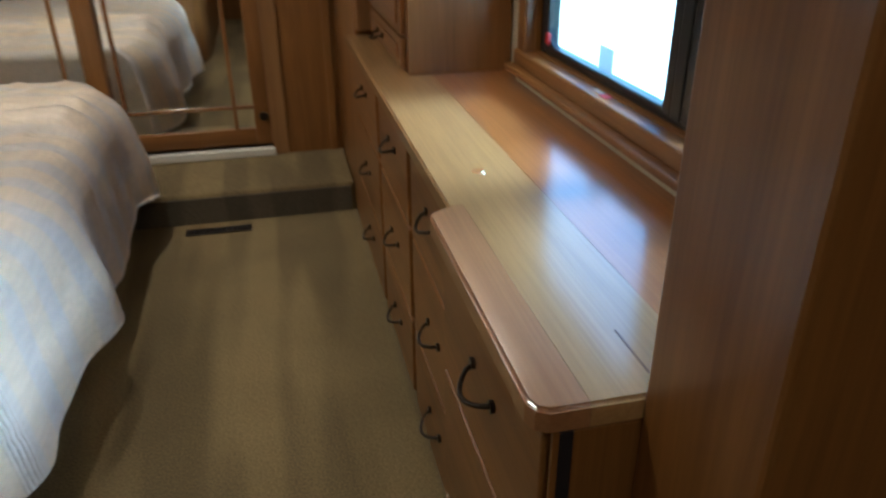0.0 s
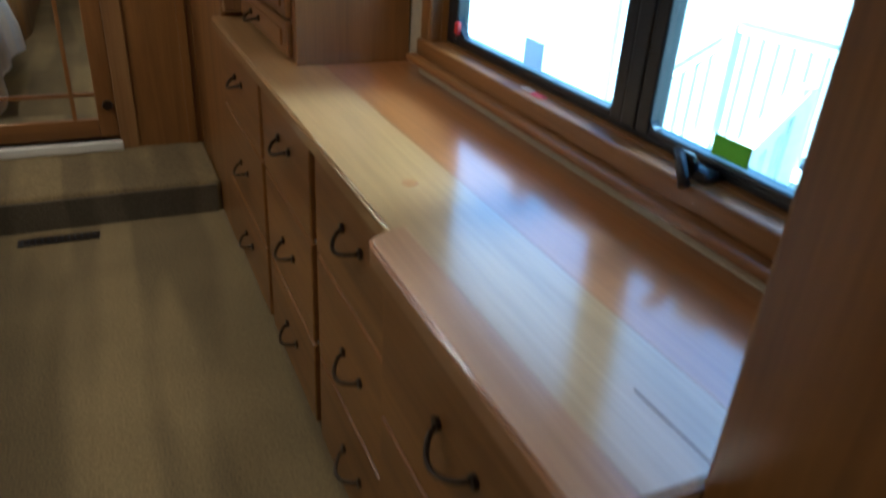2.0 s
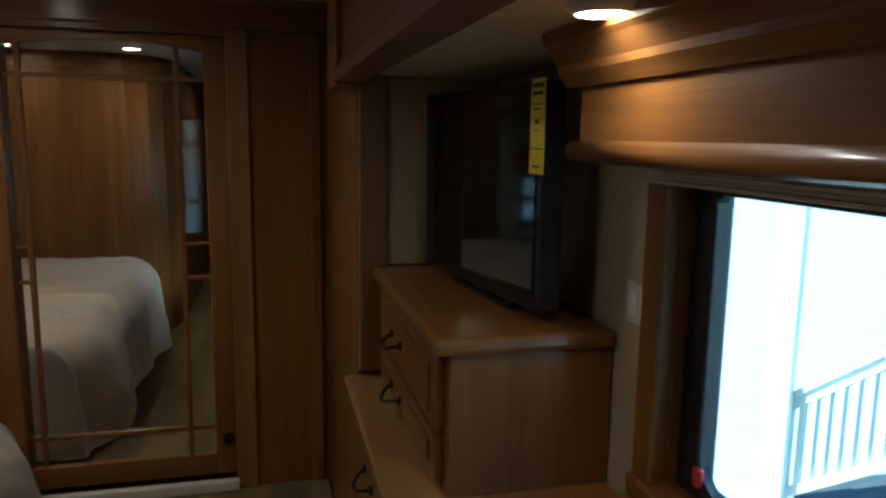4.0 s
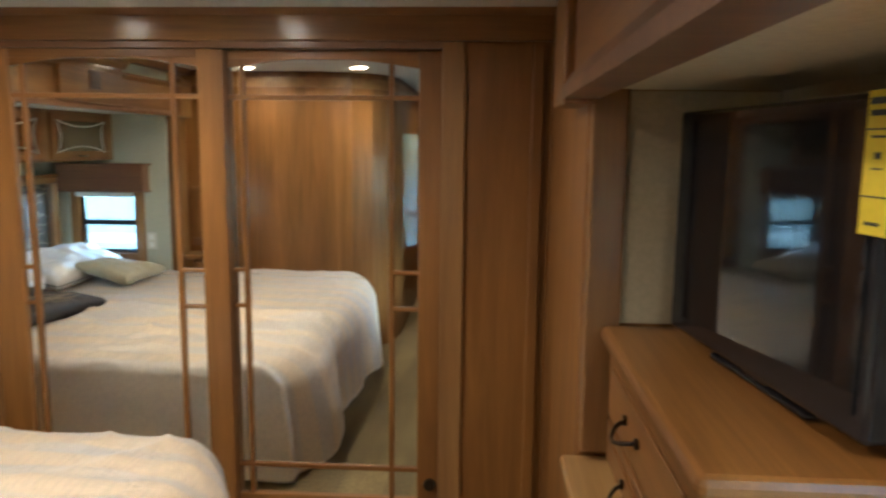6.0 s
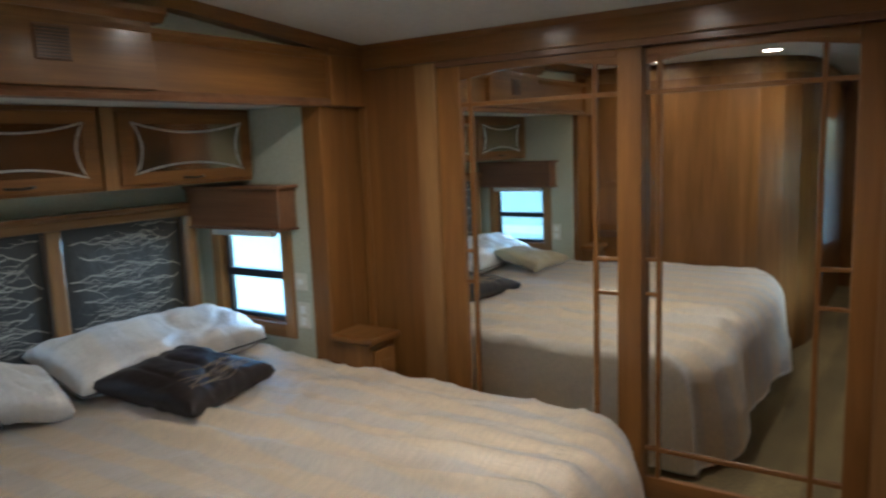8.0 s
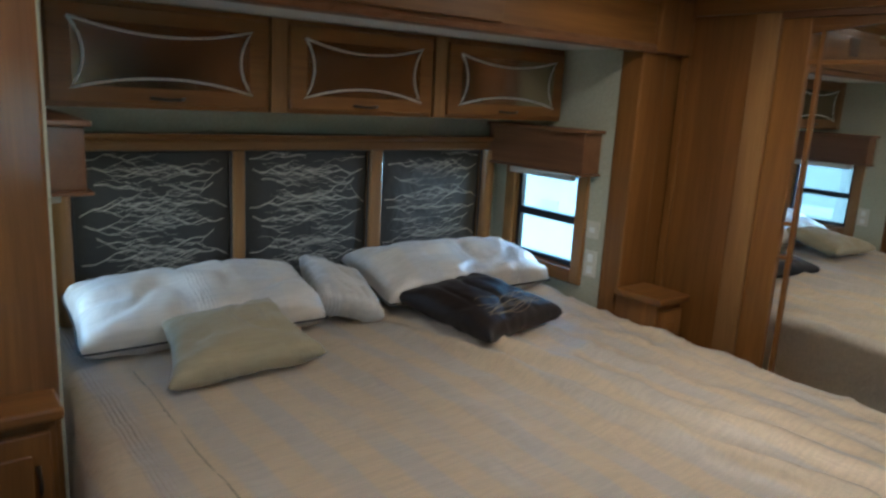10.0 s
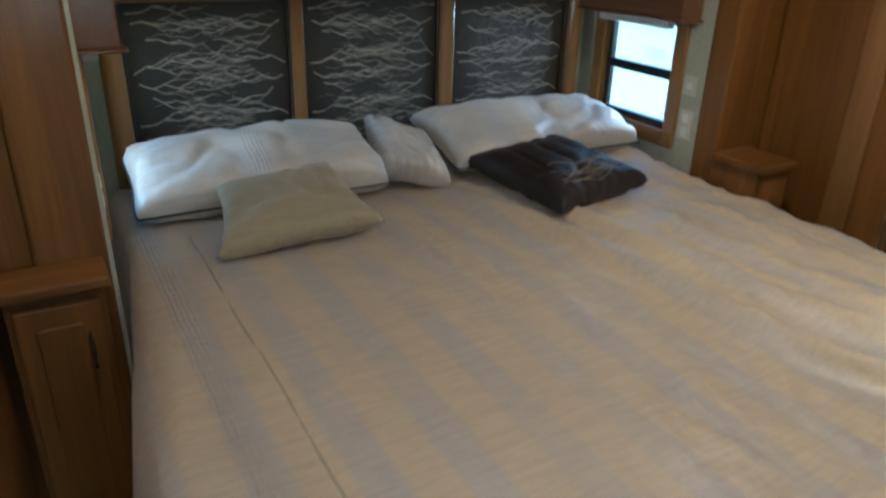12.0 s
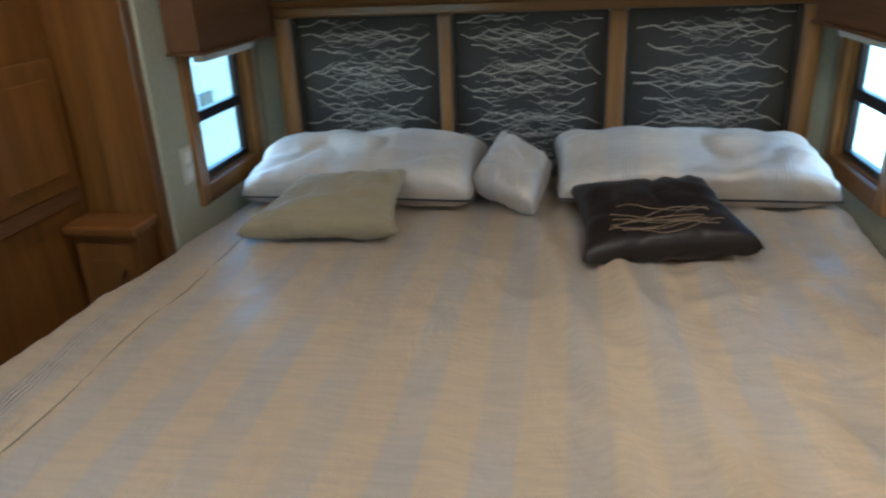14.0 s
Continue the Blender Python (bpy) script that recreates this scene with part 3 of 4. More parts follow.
def mirror_door(name, x0, x1, sl, sr, y, label):
    """A sliding mirror door: stiles sl and sr wide, with muntin bars in front of the glass."""
    d = thing(name, ((x0 + x1) / 2, y, 0.18), label, "mirror door", "sliding wardrobe doors")
    z0, z1 = 0.184, ZT - 0.022
    if sl:
        part("stile", B(x0, x0 + sl, y, y + 0.028, z0, z1, bev=0.005), WZ, d)
    part("stile", B(x1 - sr, x1, y, y + 0.028, z0, z1, bev=0.005), WZ, d)
    a, b = x0 + sl, x1 - sr
    part("bottom_rail", B(a, b, y + 0.001, y + 0.028, z0, z0 + 0.085, bev=0.004), WX, d)
    part("top_rail", B(a, b, y + 0.001, y + 0.028, z1 - 0.03, z1, bev=0.004), WX, d)
    part("mirror_pane", B(a - 0.004, b + 0.004, y + 0.0155, y + 0.021, z0 + 0.08, z1 - 0.02, bev=0), MIRROR, d, "silvered mirror glass")
    f = y + 0.004
    bar = 0.0085
    xa, xb = (a + 0.045, b - 0.092) if sl < 0.02 else (a + 0.042, b - 0.085)
    for x in (xa, xb):
        part("muntin", B(x - bar, x + bar, f, f + 0.012, z0 + 0.08, z1 - 0.025, bev=0.003), WZ, d)
    for z in (1.688, 0.378):
        part("muntin", B(a, b, f + 0.001, f + 0.011, z - bar, z + bar, bev=0.003), WX, d)
    for z in (1.095, 0.967):
        for p, q in ((a, xa), (xb, b)):
            part("muntin", B(p, q, f + 0.001, f + 0.011, z - bar * 0.8, z + bar * 0.8, bev=0.003), WX, d)
    arch = bmesh.new()
    n = 14
    pts = [(a + (b - a) * i / n, z1 - 0.058 + 0.032 * math.sin(math.pi * i / n)) for i in range(n + 1)]
    prism(arch, pts + [(b, z1 - 0.02), (a, z1 - 0.02)], 1, f, f + 0.01)
    part("arched_valance", arch, WX, d, "thin arched wood piece over the mirror")
    return d


dl = mirror_door("sliding_mirror_door", -0.852, 0.0, 0.111, 0.092, 3.0, "sliding wardrobe door with mirror and thin wood muntins, left leaf in front")
dr = mirror_door("sliding_mirror_door", -0.012, 0.727, 0.014, 0.078, 3.032, "sliding wardrobe door with mirror and thin wood muntins, leaf behind")
part("pull", disc(0.695, 3.027, 0.33, 0.022, 0.014, axis="y"), BRONZE, dr, "round dark finger pull")

# ---- dresser ----
DZ = 0.866
UNITS = [(-0.075, 0.442, 1.035), (0.442, 0.934, 1.068), (0.948, 1.450, 1.068), (1.462, 2.095, 1.068)]


def bow_pull(parent, x, y, z, w=0.104):
    """A drooping bow handle between two round bosses."""
    n = 12
    pts = [(x - 0.034 * math.sin(math.pi * k / n) ** 0.6, y + w * (0.5 - k / n), z + 0.006 - 0.016 * math.sin(math.pi * k / n)) for k in range(n + 1)]
    h = part("handle", tube(pts, 0.0040, 8), BRONZE, parent, "dark bronze bow handle", smooth=True)
    for yy in (y - w / 2, y + w / 2):
        part("boss", disc(x - 0.003, yy, z + 0.006, 0.010, 0.007, 14, "x"), BRONZE, h)


for i, (y0, y1, xf) in enumerate(UNITS):
    unit = thing("dresser_unit", (1.2, (y0 + y1) / 2, 0), "cherry wood dresser unit with three drawers and bronze pulls", "dresser", "dresser units under the worktop")
    part("carcass", B(xf + 0.02, 1.465, y0 + 0.001, y1 - 0.001, 0.075, DZ - 0.031, bev=0.002), WZ, unit)
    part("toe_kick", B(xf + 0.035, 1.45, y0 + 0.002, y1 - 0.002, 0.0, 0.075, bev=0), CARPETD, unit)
    cols = [(y0, y1)]
    for c0, c1 in cols:
        for z0, z1, zh in (((0.095, 0.255, 0.18), (0.265, 0.555, 0.41), (0.565, DZ - 0.038, 0.705)) if i == 0 else ((0.095, 0.325, 0.21), (0.335, 0.590, 0.462), (0.60, DZ - 0.038, 0.735))):
            dwr = part("drawer", B(xf, xf + 0.021, c0 + 0.018, c1 - 0.012, z0, z1, bev=0.004), WY, unit)
            # pale metal strip put in for the highlight along the drawer's top gap
            part("reveal", B(xf + 0.012, xf + 0.0215, c0 + 0.02, c1 - 0.014, z1 + 0.001, z1 + 0.006, bev=0), SILVER, dwr, "pale strip for the highlight at the drawer gap")
            bow_pull(dwr, xf, (c0 + c1) / 2 - 0.01, zh)
    part("stile", B(xf + 0.004, xf + 0.022, y1 - 0.011, y1 - 0.001, 0.08, DZ - 0.033, bev=0.001), WZ, unit)
unit_end = thing("dresser_end_panel", (1.25, -0.08, 0), "cherry wood end panel of the dresser with a dark gap", "panel")
part("panel", B(1.06, 1.46, -0.083, -0.077, 0.0, DZ - 0.032, bev=0.001), WZ, unit_end)
part("front_edge", B(1.036, 1.044, -0.083, -0.077, 0.0, DZ - 0.032, bev=0.001), WZ, unit_end)
# black strip fills the gap, in place of the shade inside it
part("gap_shade", B(1.044, 1.06, -0.0815, -0.077, 0.0, DZ - 0.034, bev=0), BLACK, unit_end, "black strip in place of the gap's shade")

top = thing("worktop", (1.2, 1.0, DZ), "glossy three-tone plank worktop along the dresser", "worktop")
n_out = [(1.012, 0.442), (1.012, -0.055), (1.018, -0.072), (1.032, -0.082)]
T0 = DZ - 0.03


def slab(name, outline, mat):
    bm = prism(bmesh.new(), outline, 2, T0, DZ)
    edges = [e for e in bm.edges if all(abs(v.co.z - DZ) < 1e-4 and (v.co.x < 1.052 or v.co.y < -0.08) for v in e.verts)]
    bmesh.ops.bevel(bm, geom=edges, offset=0.005, segments=3, affect="EDGES")
    part(name, bm, mat, top)


slab("plank", [(1.012, 0.425), (1.018, 0.445), (1.0495, 0.462), (1.077, 0.462), (1.077, -0.082), (1.032, -0.082), (1.018, -0.074), (1.012, -0.058)], TOP_C)
slab("plank", [(1.0502, 0.4625), (1.0502, 2.118), (1.228, 2.118), (1.228, -0.082), (1.0775, -0.082), (1.0775, 0.4625)], TOP_A)
slab("plank", [(1.2285, -0.082), (1.2285, 2.118), (1.466, 2.118), (1.466, -0.082)], TOP_B)
part("knot", disc(1.146, 0.612, DZ + 0.0004, 0.014, 0.0012, 16), TOP_B, top, "small dark knot in the plank")
part("plank_seam", B(1.1592, 1.1615, -0.07, 0.042, DZ - 0.001, DZ + 0.0006, bev=0), DARKW, top, "short dark seam in the planks")

# cabinet on the worktop, under the television
tvc = thing("drawer_cabinet", (1.3, 1.76, DZ), "small cherry wood drawer cabinet on the worktop under the television", "cabinet")
part("body", B(1.16, 1.466, 1.418, 2.10, DZ, 1.128, bev=0.003), WZ, tvc)
for z0, z1 in ((DZ + 0.012, 0.965), (0.975, 1.115)):
    dw = part("drawer", B(1.144, 1.162, 1.455, 2.085, z0, z1, bev=0.004), WY, tvc)
    part("raised_panel", B(1.139, 1.146, 1.50, 2.04, z0 + 0.022, z1 - 0.022, bev=0.005), WY, dw)
    bow_pull(dw, 1.139, 1.82, (z0 + z1) / 2 - 0.006, 0.105)
part("cabinet_top", B(1.125, 1.467, 1.402, 2.117, 1.129, 1.162, bev=0.012), WY, tvc)

# television
tv = thing("television", (1.30, 1.73, 1.162), "black flat television with a yellow energy label on its edge", "television")


def local(m, bm):
    bmesh.ops.transform(bm, matrix=m, verts=bm.verts)
    return bm


TM = pose(1.302, 1.735, 1.162, 0, 0, -82.2)
part("casing", local(TM, B(-0.305, 0.288, -0.012, 0.034, 0.022, 0.44, bev=0.008)), PLASTIC, tv)
part("screen", local(TM, B(-0.283, 0.266, -0.0150, -0.0115, 0.055, 0.42, bev=0)), DARKGL, tv, "dark reflective screen")
part("back_bulge", local(TM, B(-0.17, 0.17, 0.03, 0.075, 0.09, 0.36, bev=0.02)), PLASTIC, tv)
part("neck", local(TM, B(-0.04, 0.04, 0.002, 0.03, 0.008, 0.06, bev=0.004)), PLASTIC, tv)
part("foot", local(TM, B(-0.15, 0.15, 0.0, 0.085, 0.0, 0.012, bev=0.006)), PLASTIC, tv)
lab = part("energy_label", local(TM, B(0.250, 0.298, -0.0185, -0.0165, 0.275, 0.440, bev=0)), YELLOW, tv, "yellow energy label card")
for k, (z, h, w) in enumerate(((0.424, 0.008, 0.04), (0.411, 0.007, 0.036), (0.395, 0.002, 0.044), (0.386, 0.003, 0.026), (0.362, 0.008, 0.011), (0.350, 0.002, 0.018), (0.318, 0.002, 0.046), (0.286, 0.004, 0.026))):
    part("print_bar", local(TM, B(0.274 - w / 2, 0.274 + w / 2, -0.0192, -0.0186, z, z + h, bev=0)), INK, lab)

# header box over the window, shade and window
hb = thing("window_header", (1.38, 0.57, 1.52), "cherry wood valance box over the dresser window", "valance")
part("box", B(1.305, 1.467, -0.078, 1.25, 1.487, DSOFF - 0.003, bev=0.004), WY, hb)
part("roll_moulding", tube([(1.303, -0.078, 1.482), (1.303, 1.258, 1.482)], 0.016, 10), WY, hb, smooth=True)
part("crown", prism(bmesh.new(), [(1.31, 1.572), (1.298, 1.572), (1.290, 1.584), (1.284, 1.592), (1.282, 1.602), (1.266, 1.625), (1.258, 1.632), (1.256, DSOFF - 0.002), (1.31, DSOFF - 0.002)], 1, -0.078, 1.285), WY, hb)
sh = thing("pleated_shade", (1.43, 0.57, 1.48), "raised cream pleated shade under the valance box", "window shade")
part("head_rail", B(1.40, 1.44, 0.0, 1.225, 1.468, 1.486, bev=0.003), IVORY, sh)
for k in range(5):
    part("pleat", B(1.402 + 0.003 * (k % 2), 1.438 - 0.003 * (k % 2), 0.002, 1.223, 1.468 - 0.006 * (k + 1), 1.4675 - 0.006 * k, bev=0.001), SHADEC, sh)

win = thing("window_1", (1.47, 0.58, 0.92), "wide black-framed double window with wood casing above the dresser", "window", kind="structure")
part("casing", B(1.44, 1.475, 1.230, 1.288, 0.915, 1.475, bev=0.006), WZ, win)
part("casing", B(1.43, 1.475, -0.08, 1.288, 0.915, 0.955, bev=0.006), WY, win)
part("sill", B(1.405, 1.475, -0.08, 1.295, 0.899, 0.917, bev=0.006), WY, win)
part("lower_trim", B(1.440, 1.47, -0.08, 1.288, DZ + 0.001, 0.899, bev=0.002), TANP, win)
part("lining", B(1.47, 1.535, 1.226, 1.236, 0.953, 1.45, bev=0), WZ, win)
part("lining", B(1.47, 1.535, -0.06, 1.226, 0.951, 0.957, bev=0), WY, win)


def black_frame(bm, x0, x1, y0, y1, z0, z1, w, v):
    box(bm, x0, x1, y0, y0 + w, z0, z1, 0.004), box(bm, x0, x1, y1 - w, y1, z0, z1, 0.004)
    box(bm, x0 + 0.001, x1 - 0.001, y0 + w, y1 - w, z0, z0 + v, 0.004), box(bm, x0 + 0.001, x1 - 0.001, y0 + w, y1 - w, z1 - v, z1, 0.004)
    return bm


part("frame", black_frame(bmesh.new(), 1.485, 1.525, -0.055, 1.226, 0.957, 1.45, 0.03, 0.013), BLACK, win)
part("mullion", B(1.478, 1.53, 0.489, 0.525, 0.968, 1.437, bev=0.004), BLACK, win)
for y0, y1 in ((0.525, 1.196), (-0.025, 0.489)):
    s = part("sash", black_frame(bmesh.new(), 1.480, 1.512, y0, y1, 0.968, 1.437, 0.032, 0.014), BLACK, win)
    part("pane", B(1.494, 1.497, y0 + 0.030, y1 - 0.030, 0.980, 1.425, bev=0), GLASS, s).visible_shadow = False
for yc, sy in ((1.165, 1), (0.556, -1), (0.458, 1), (0.006, -1)):
    for zc, sz in ((0.981, -1), (1.424, 1)):
        r = 0.055 if yc > 1 and sz < 0 else 0.018
        fan = prism(bmesh.new(), [(yc, zc)] + [(yc - sy * r * (1 - math.cos(a)), zc - sz * r * (1 - math.sin(a))) for a in [k * math.pi / 16 for k in range(9)]], 0, 1.484, 1.5)
        part("corner_radius", fan, BLACK, win)
latch = part("latch", B(1.450, 1.482, 0.29, 0.345, 0.935, 0.972, bev=0.008), BLACK, win, "black window crank latch")
part("lever", tube([(1.458, 0.318, 0.96), (1.445, 0.322, 0.985), (1.436, 0.335, 0.992), (1.425, 0.30, 0.952)], 0.009, 8), BLACK, latch, smooth=True)
knob = part("release_knob", B(1.445, 1.47, 0.725, 0.765, 0.938, 0.958, bev=0.007), RED, win, "red window release knob")
part("release_stem", B(1.452, 1.474, 0.768, 0.815, 0.939, 0.956, bev=0.005), IVORY, knob)
part("red_tab", B(1.474, 1.486, 1.150, 1.168, 0.985, 1.015, bev=0.004), RED, win)
part("grey_sticker", B(1.491, 1.4935, 0.80, 0.868, 0.985, 1.038, bev=0), GREYF, win, "grey translucent sticker")
part("lime_sticker", B(1.491, 1.4935, 0.262, 0.330, 0.984, 1.014, bev=0), LIMEF, win, "lime translucent sticker")
sw = thing("wall_outlet", (1.468, 1.33, 1.22), "ivory outlet plate on the tan wall beside the window", "outlet", "wall plates")
part("plate", B(1.462, 1.469, 1.285, 1.375, 1.19, 1.26, bev=0.003), IVORY, sw)
part("socket", B(1.4605, 1.463, 1.30, 1.325, 1.205, 1.245, bev=0.001), WHITEP, sw)
part("socket", B(1.4605, 1.463, 1.335, 1.36, 1.205, 1.245, bev=0.001), WHITEP, sw)


def downlight(x, y, z, r=0.055):
    d = thing("ceiling_light", (x, y, z), "round warm recessed light with a pale trim ring", "light", "recessed lights")
    ring = bmesh.new()
    bmesh.ops.create_cone(ring, cap_ends=False, segments=28, radius1=r * 1.25, radius2=r, depth=0.012, matrix=pose(x, y, z - 0.006, 180))
    bmesh.ops.solidify(ring, geom=ring.faces, thickness=0.003)
    part("trim_ring", ring, IVORY, d, smooth=True)
    part("diffuser", disc(x, y, z - 0.004, r, 0.006), LAMP, d, "glowing frosted diffuser")


# the last light, in the hall, is an added one out of view
downlight(0.03, 0.69, CEIL), downlight(-0.74, 0.67, CEIL), downlight(0.06, 2.24, CEIL - 0.015), downlight(-0.63, 2.25, CEIL - 0.016), downlight(1.24, 1.05, DSOFF, 0.036), downlight(0.75, -1.2, CEIL)

# floor vent
vent = thing("floor_vent", (0.47, 2.40, 0), "slim dark metal floor vent in the carpet at the step", "vent")
part("frame", B(0.32, 0.60, 2.375, 2.435, 0.0, 0.006, bev=0.002), BRONZE, vent)
for k in range(12):
    part("slat", B(0.33 + 0.0225 * k, 0.338 + 0.0225 * k, 2.383, 2.427, 0.006, 0.009, bev=0), BLACK, vent)

# ---- bed slide ----
hbd = thing("headboard", (-2.04, YM, 0.5), "wood-framed headboard with three branch-embroidered charcoal panels", "headboard")
HX = -2.034
cols = [(0.811, 1.355), (1.412, 1.958), (2.03, 2.588)]
for y0, y1 in ((0.735, 0.803), (1.36, 1.407), (1.964, 2.024), (2.595, 2.66)):
    part("stile", B(HX - 0.03, HX + 0.022, y0, y1, 0.45, 1.254, bev=0.007), TRIM, hbd)
    if y1 < 1 or y0 > 2.5:
        ym, half = (y0 + y1) / 2, (y1 - y0) / 2
        arc = [(HX + 0.018 + 0.022 * math.cos(a), ym + half * 0.94 * math.sin(a)) for a in [math.pi * (k / 12 - 0.5) for k in range(13)]]
        part("bullnose", prism(bmesh.new(), arc, 2, 0.46, 1.252), TRIM, hbd, "rounded satin wood edge", smooth=False)
part("top_rail", B(HX - 0.03, HX + 0.024, 0.735, 2.66, 1.254, 1.292, bev=0.007), TRIMY, hbd)
part("top_moulding", prism(bmesh.new(), [(HX - 0.04, 1.292), (HX + 0.03, 1.292), (HX + 0.042, 1.303), (HX + 0.045, 1.316), (HX - 0.04, 1.316)], 1, 0.725, 2.67), WY, hbd)


def twigs(y0, y1, z0, z1, x, seed):
    """Forked twig ribbons over a panel, in two repeats one above the other."""
    rnd, bm = random.Random(seed), bmesh.new()

    def ribbon(pts, w):
        prev = None
        for i, (y, z) in enumerate(pts):
            ww = w * (1 - 0.65 * i / (len(pts) - 1))
            pair = (bm.verts.new((x, y, z - ww)), bm.verts.new((x, y, z + ww)))
            if prev:
                bm.faces.new((prev[0], pair[0], pair[1], prev[1]))
            prev = pair

    def grow(y, z, way, steps, w, depth, heading):
        # a twig bends a little to and fro, and at each bend a shoot runs on the way it was going
        pts, side = [(y, z)], rnd.choice((-1, 1))
        a = heading
        for i in range(steps):
            side = -side
            if depth and i:
                grow(y, z, way, rnd.choice((2, 3, 3)), w * 0.68, depth - 1, a + side * 0.12)
            a = heading * 0.5 ** i + side * rnd.uniform(0.20, 0.38)
            run = rnd.uniform(0.034, 0.056) * (0.8 if depth < 2 else 1.0)
            for f in (0.34, 0.67, 1.0):
                q, r = y + way * run * f * math.cos(a), z + run * f * math.sin(a) + 0.0016 * math.sin(9 * f)
                if not (y0 + 0.004 < q < y1 - 0.004 and z0 + 0.004 < r < z1 - 0.004):
                    break
                pts.append((q, r))
            else:
                y, z = pts[-1]
                continue
            break
        if len(pts) > 3:
            ribbon(pts, w)

    for k in range(4):
        mid = z1 - 0.04 - 0.185 * k
        for way in (1, -1):
            for j in range(3):
                start = (y0 + 0.006 if way > 0 else y1 - 0.006) + way * (0.0, 0.012, 0.05)[j]
                grow(start, mid + (0.012, -0.028, -0.072)[j] + rnd.uniform(-0.008, 0.008), way, rnd.choice((6, 7, 8)) - 3 * (j > 1), 0.0021, 2 - (j > 1), (0.25, -0.1, -0.35)[j] + rnd.uniform(-0.1, 0.1))
    return bm


for k, (y0, y1) in enumerate(cols):
    bm = bmesh.new()
    n = 14
    grid = [[bm.verts.new((HX - 0.012 + 0.014 * (max(0, 1 - abs(2 * i / n - 1) ** 6) * max(0, 1 - abs(2 * j / n - 1) ** 6)) ** 0.5, y0 + (y1 - y0) * i / n, 0.5 + 0.752 * j / n)) for j in range(n + 1)] for i in range(n + 1)]
    for i in range(n):
        for j in range(n):
            bm.faces.new((grid[i][j], grid[i + 1][j], grid[i + 1][j + 1], grid[i][j + 1]))
    pan = part("upholstered_panel", bm, HEADC, hbd, "padded charcoal fabric panel", smooth=True)
    tagged(part("embroidery", twigs(y0 + 0.012, y1 - 0.012, 0.62, 1.25, HX + 0.0035, 11 + k), TWIG, pan), "beige twig embroidery", kind="stuff")
    for yy in (y0 - 0.004, y1 + 0.001):
        part("welt", tube([(HX + 0.004, yy + 0.0015, 0.5), (HX + 0.004, yy + 0.0015, 1.249)], 0.004, 6), PIPING, pan)
    part("welt", tube([(HX + 0.004, y0, 1.258), (HX + 0.004, y1, 1.249)], 0.004, 6), PIPING, pan)

# overhead cabinets
CX = -1.675
cuts = [(YL + 0.002, 1.352), (1.356, 2.018), (2.022, YR - 0.002)]
for k, (y0, y1) in enumerate(cuts):
    cab = thing("overhead_cabinet", (-1.87, (y0 + y1) / 2, 1.41), "cherry wood overhead cabinet with an etched mirror flap door", "cabinet", "cabinets over the headboard")
    part("body", B(XB, CX, y0, y1, 1.412, SOFF - 0.002, bev=0.002), WY, cab)
    a, b = y0 + 0.062, y1 - 0.012
    z0, z1 = 1.425, SOFF - 0.02
    door = part("door", B(CX - 0.001, CX + 0.018, a, b, z0, z1, bev=0.006), WY, cab)
    part("stile", B(CX + 0.0, CX + 0.010, y0, y0 + 0.055, 1.413, SOFF - 0.003, bev=0.001), TRIM, cab)
    part("mirror_insert", B(CX + 0.0175, CX + 0.0195, a + 0.062, b - 0.062, z0 + 0.048, z1 - 0.045, bev=0), BRONZEGL, door, "bronze tinted mirror insert")
    ym, hw, zm, hh = (a + b) / 2, (b - a) / 2 - 0.055, (z0 + z1) / 2, (z1 - z0) / 2 - 0.04
    loop = []
    for i in range(17):
        u = -1 + i / 8
        loop.append((CX + 0.0205, ym + hw * u, zm + hh * (0.62 + 0.38 * u * u)))
    for i in range(1, 9):
        u = 1 - i / 4
        loop.append((CX + 0.0205, ym + hw * (0.86 + 0.14 * u * u), zm + hh * u))
    for i in range(1, 17):
        u = 1 - i / 8
        loop.append((CX + 0.0205, ym + hw * u, zm - hh * (0.62 + 0.38 * u * u)))
    for i in range(1, 9):
        u = -1 + i / 4
        loop.append((CX + 0.0205, ym - hw * (0.86 + 0.14 * u * u), zm + hh * u))
    part("etched_outline", tube(loop, 0.0042, 6), ETCH, door, "pale etched curved outline", smooth=True)
    h = part("handle", tube([(CX + 0.018, ym - 0.05, z0 + 0.02), (CX + 0.032, ym - 0.03, z0 + 0.018), (CX + 0.034, ym, z0 + 0.016), (CX + 0.032, ym + 0.03, z0 + 0.018), (CX + 0.018, ym + 0.05, z0 + 0.02)], 0.005, 8), BRONZE, door, "dark bronze handle", smooth=True)


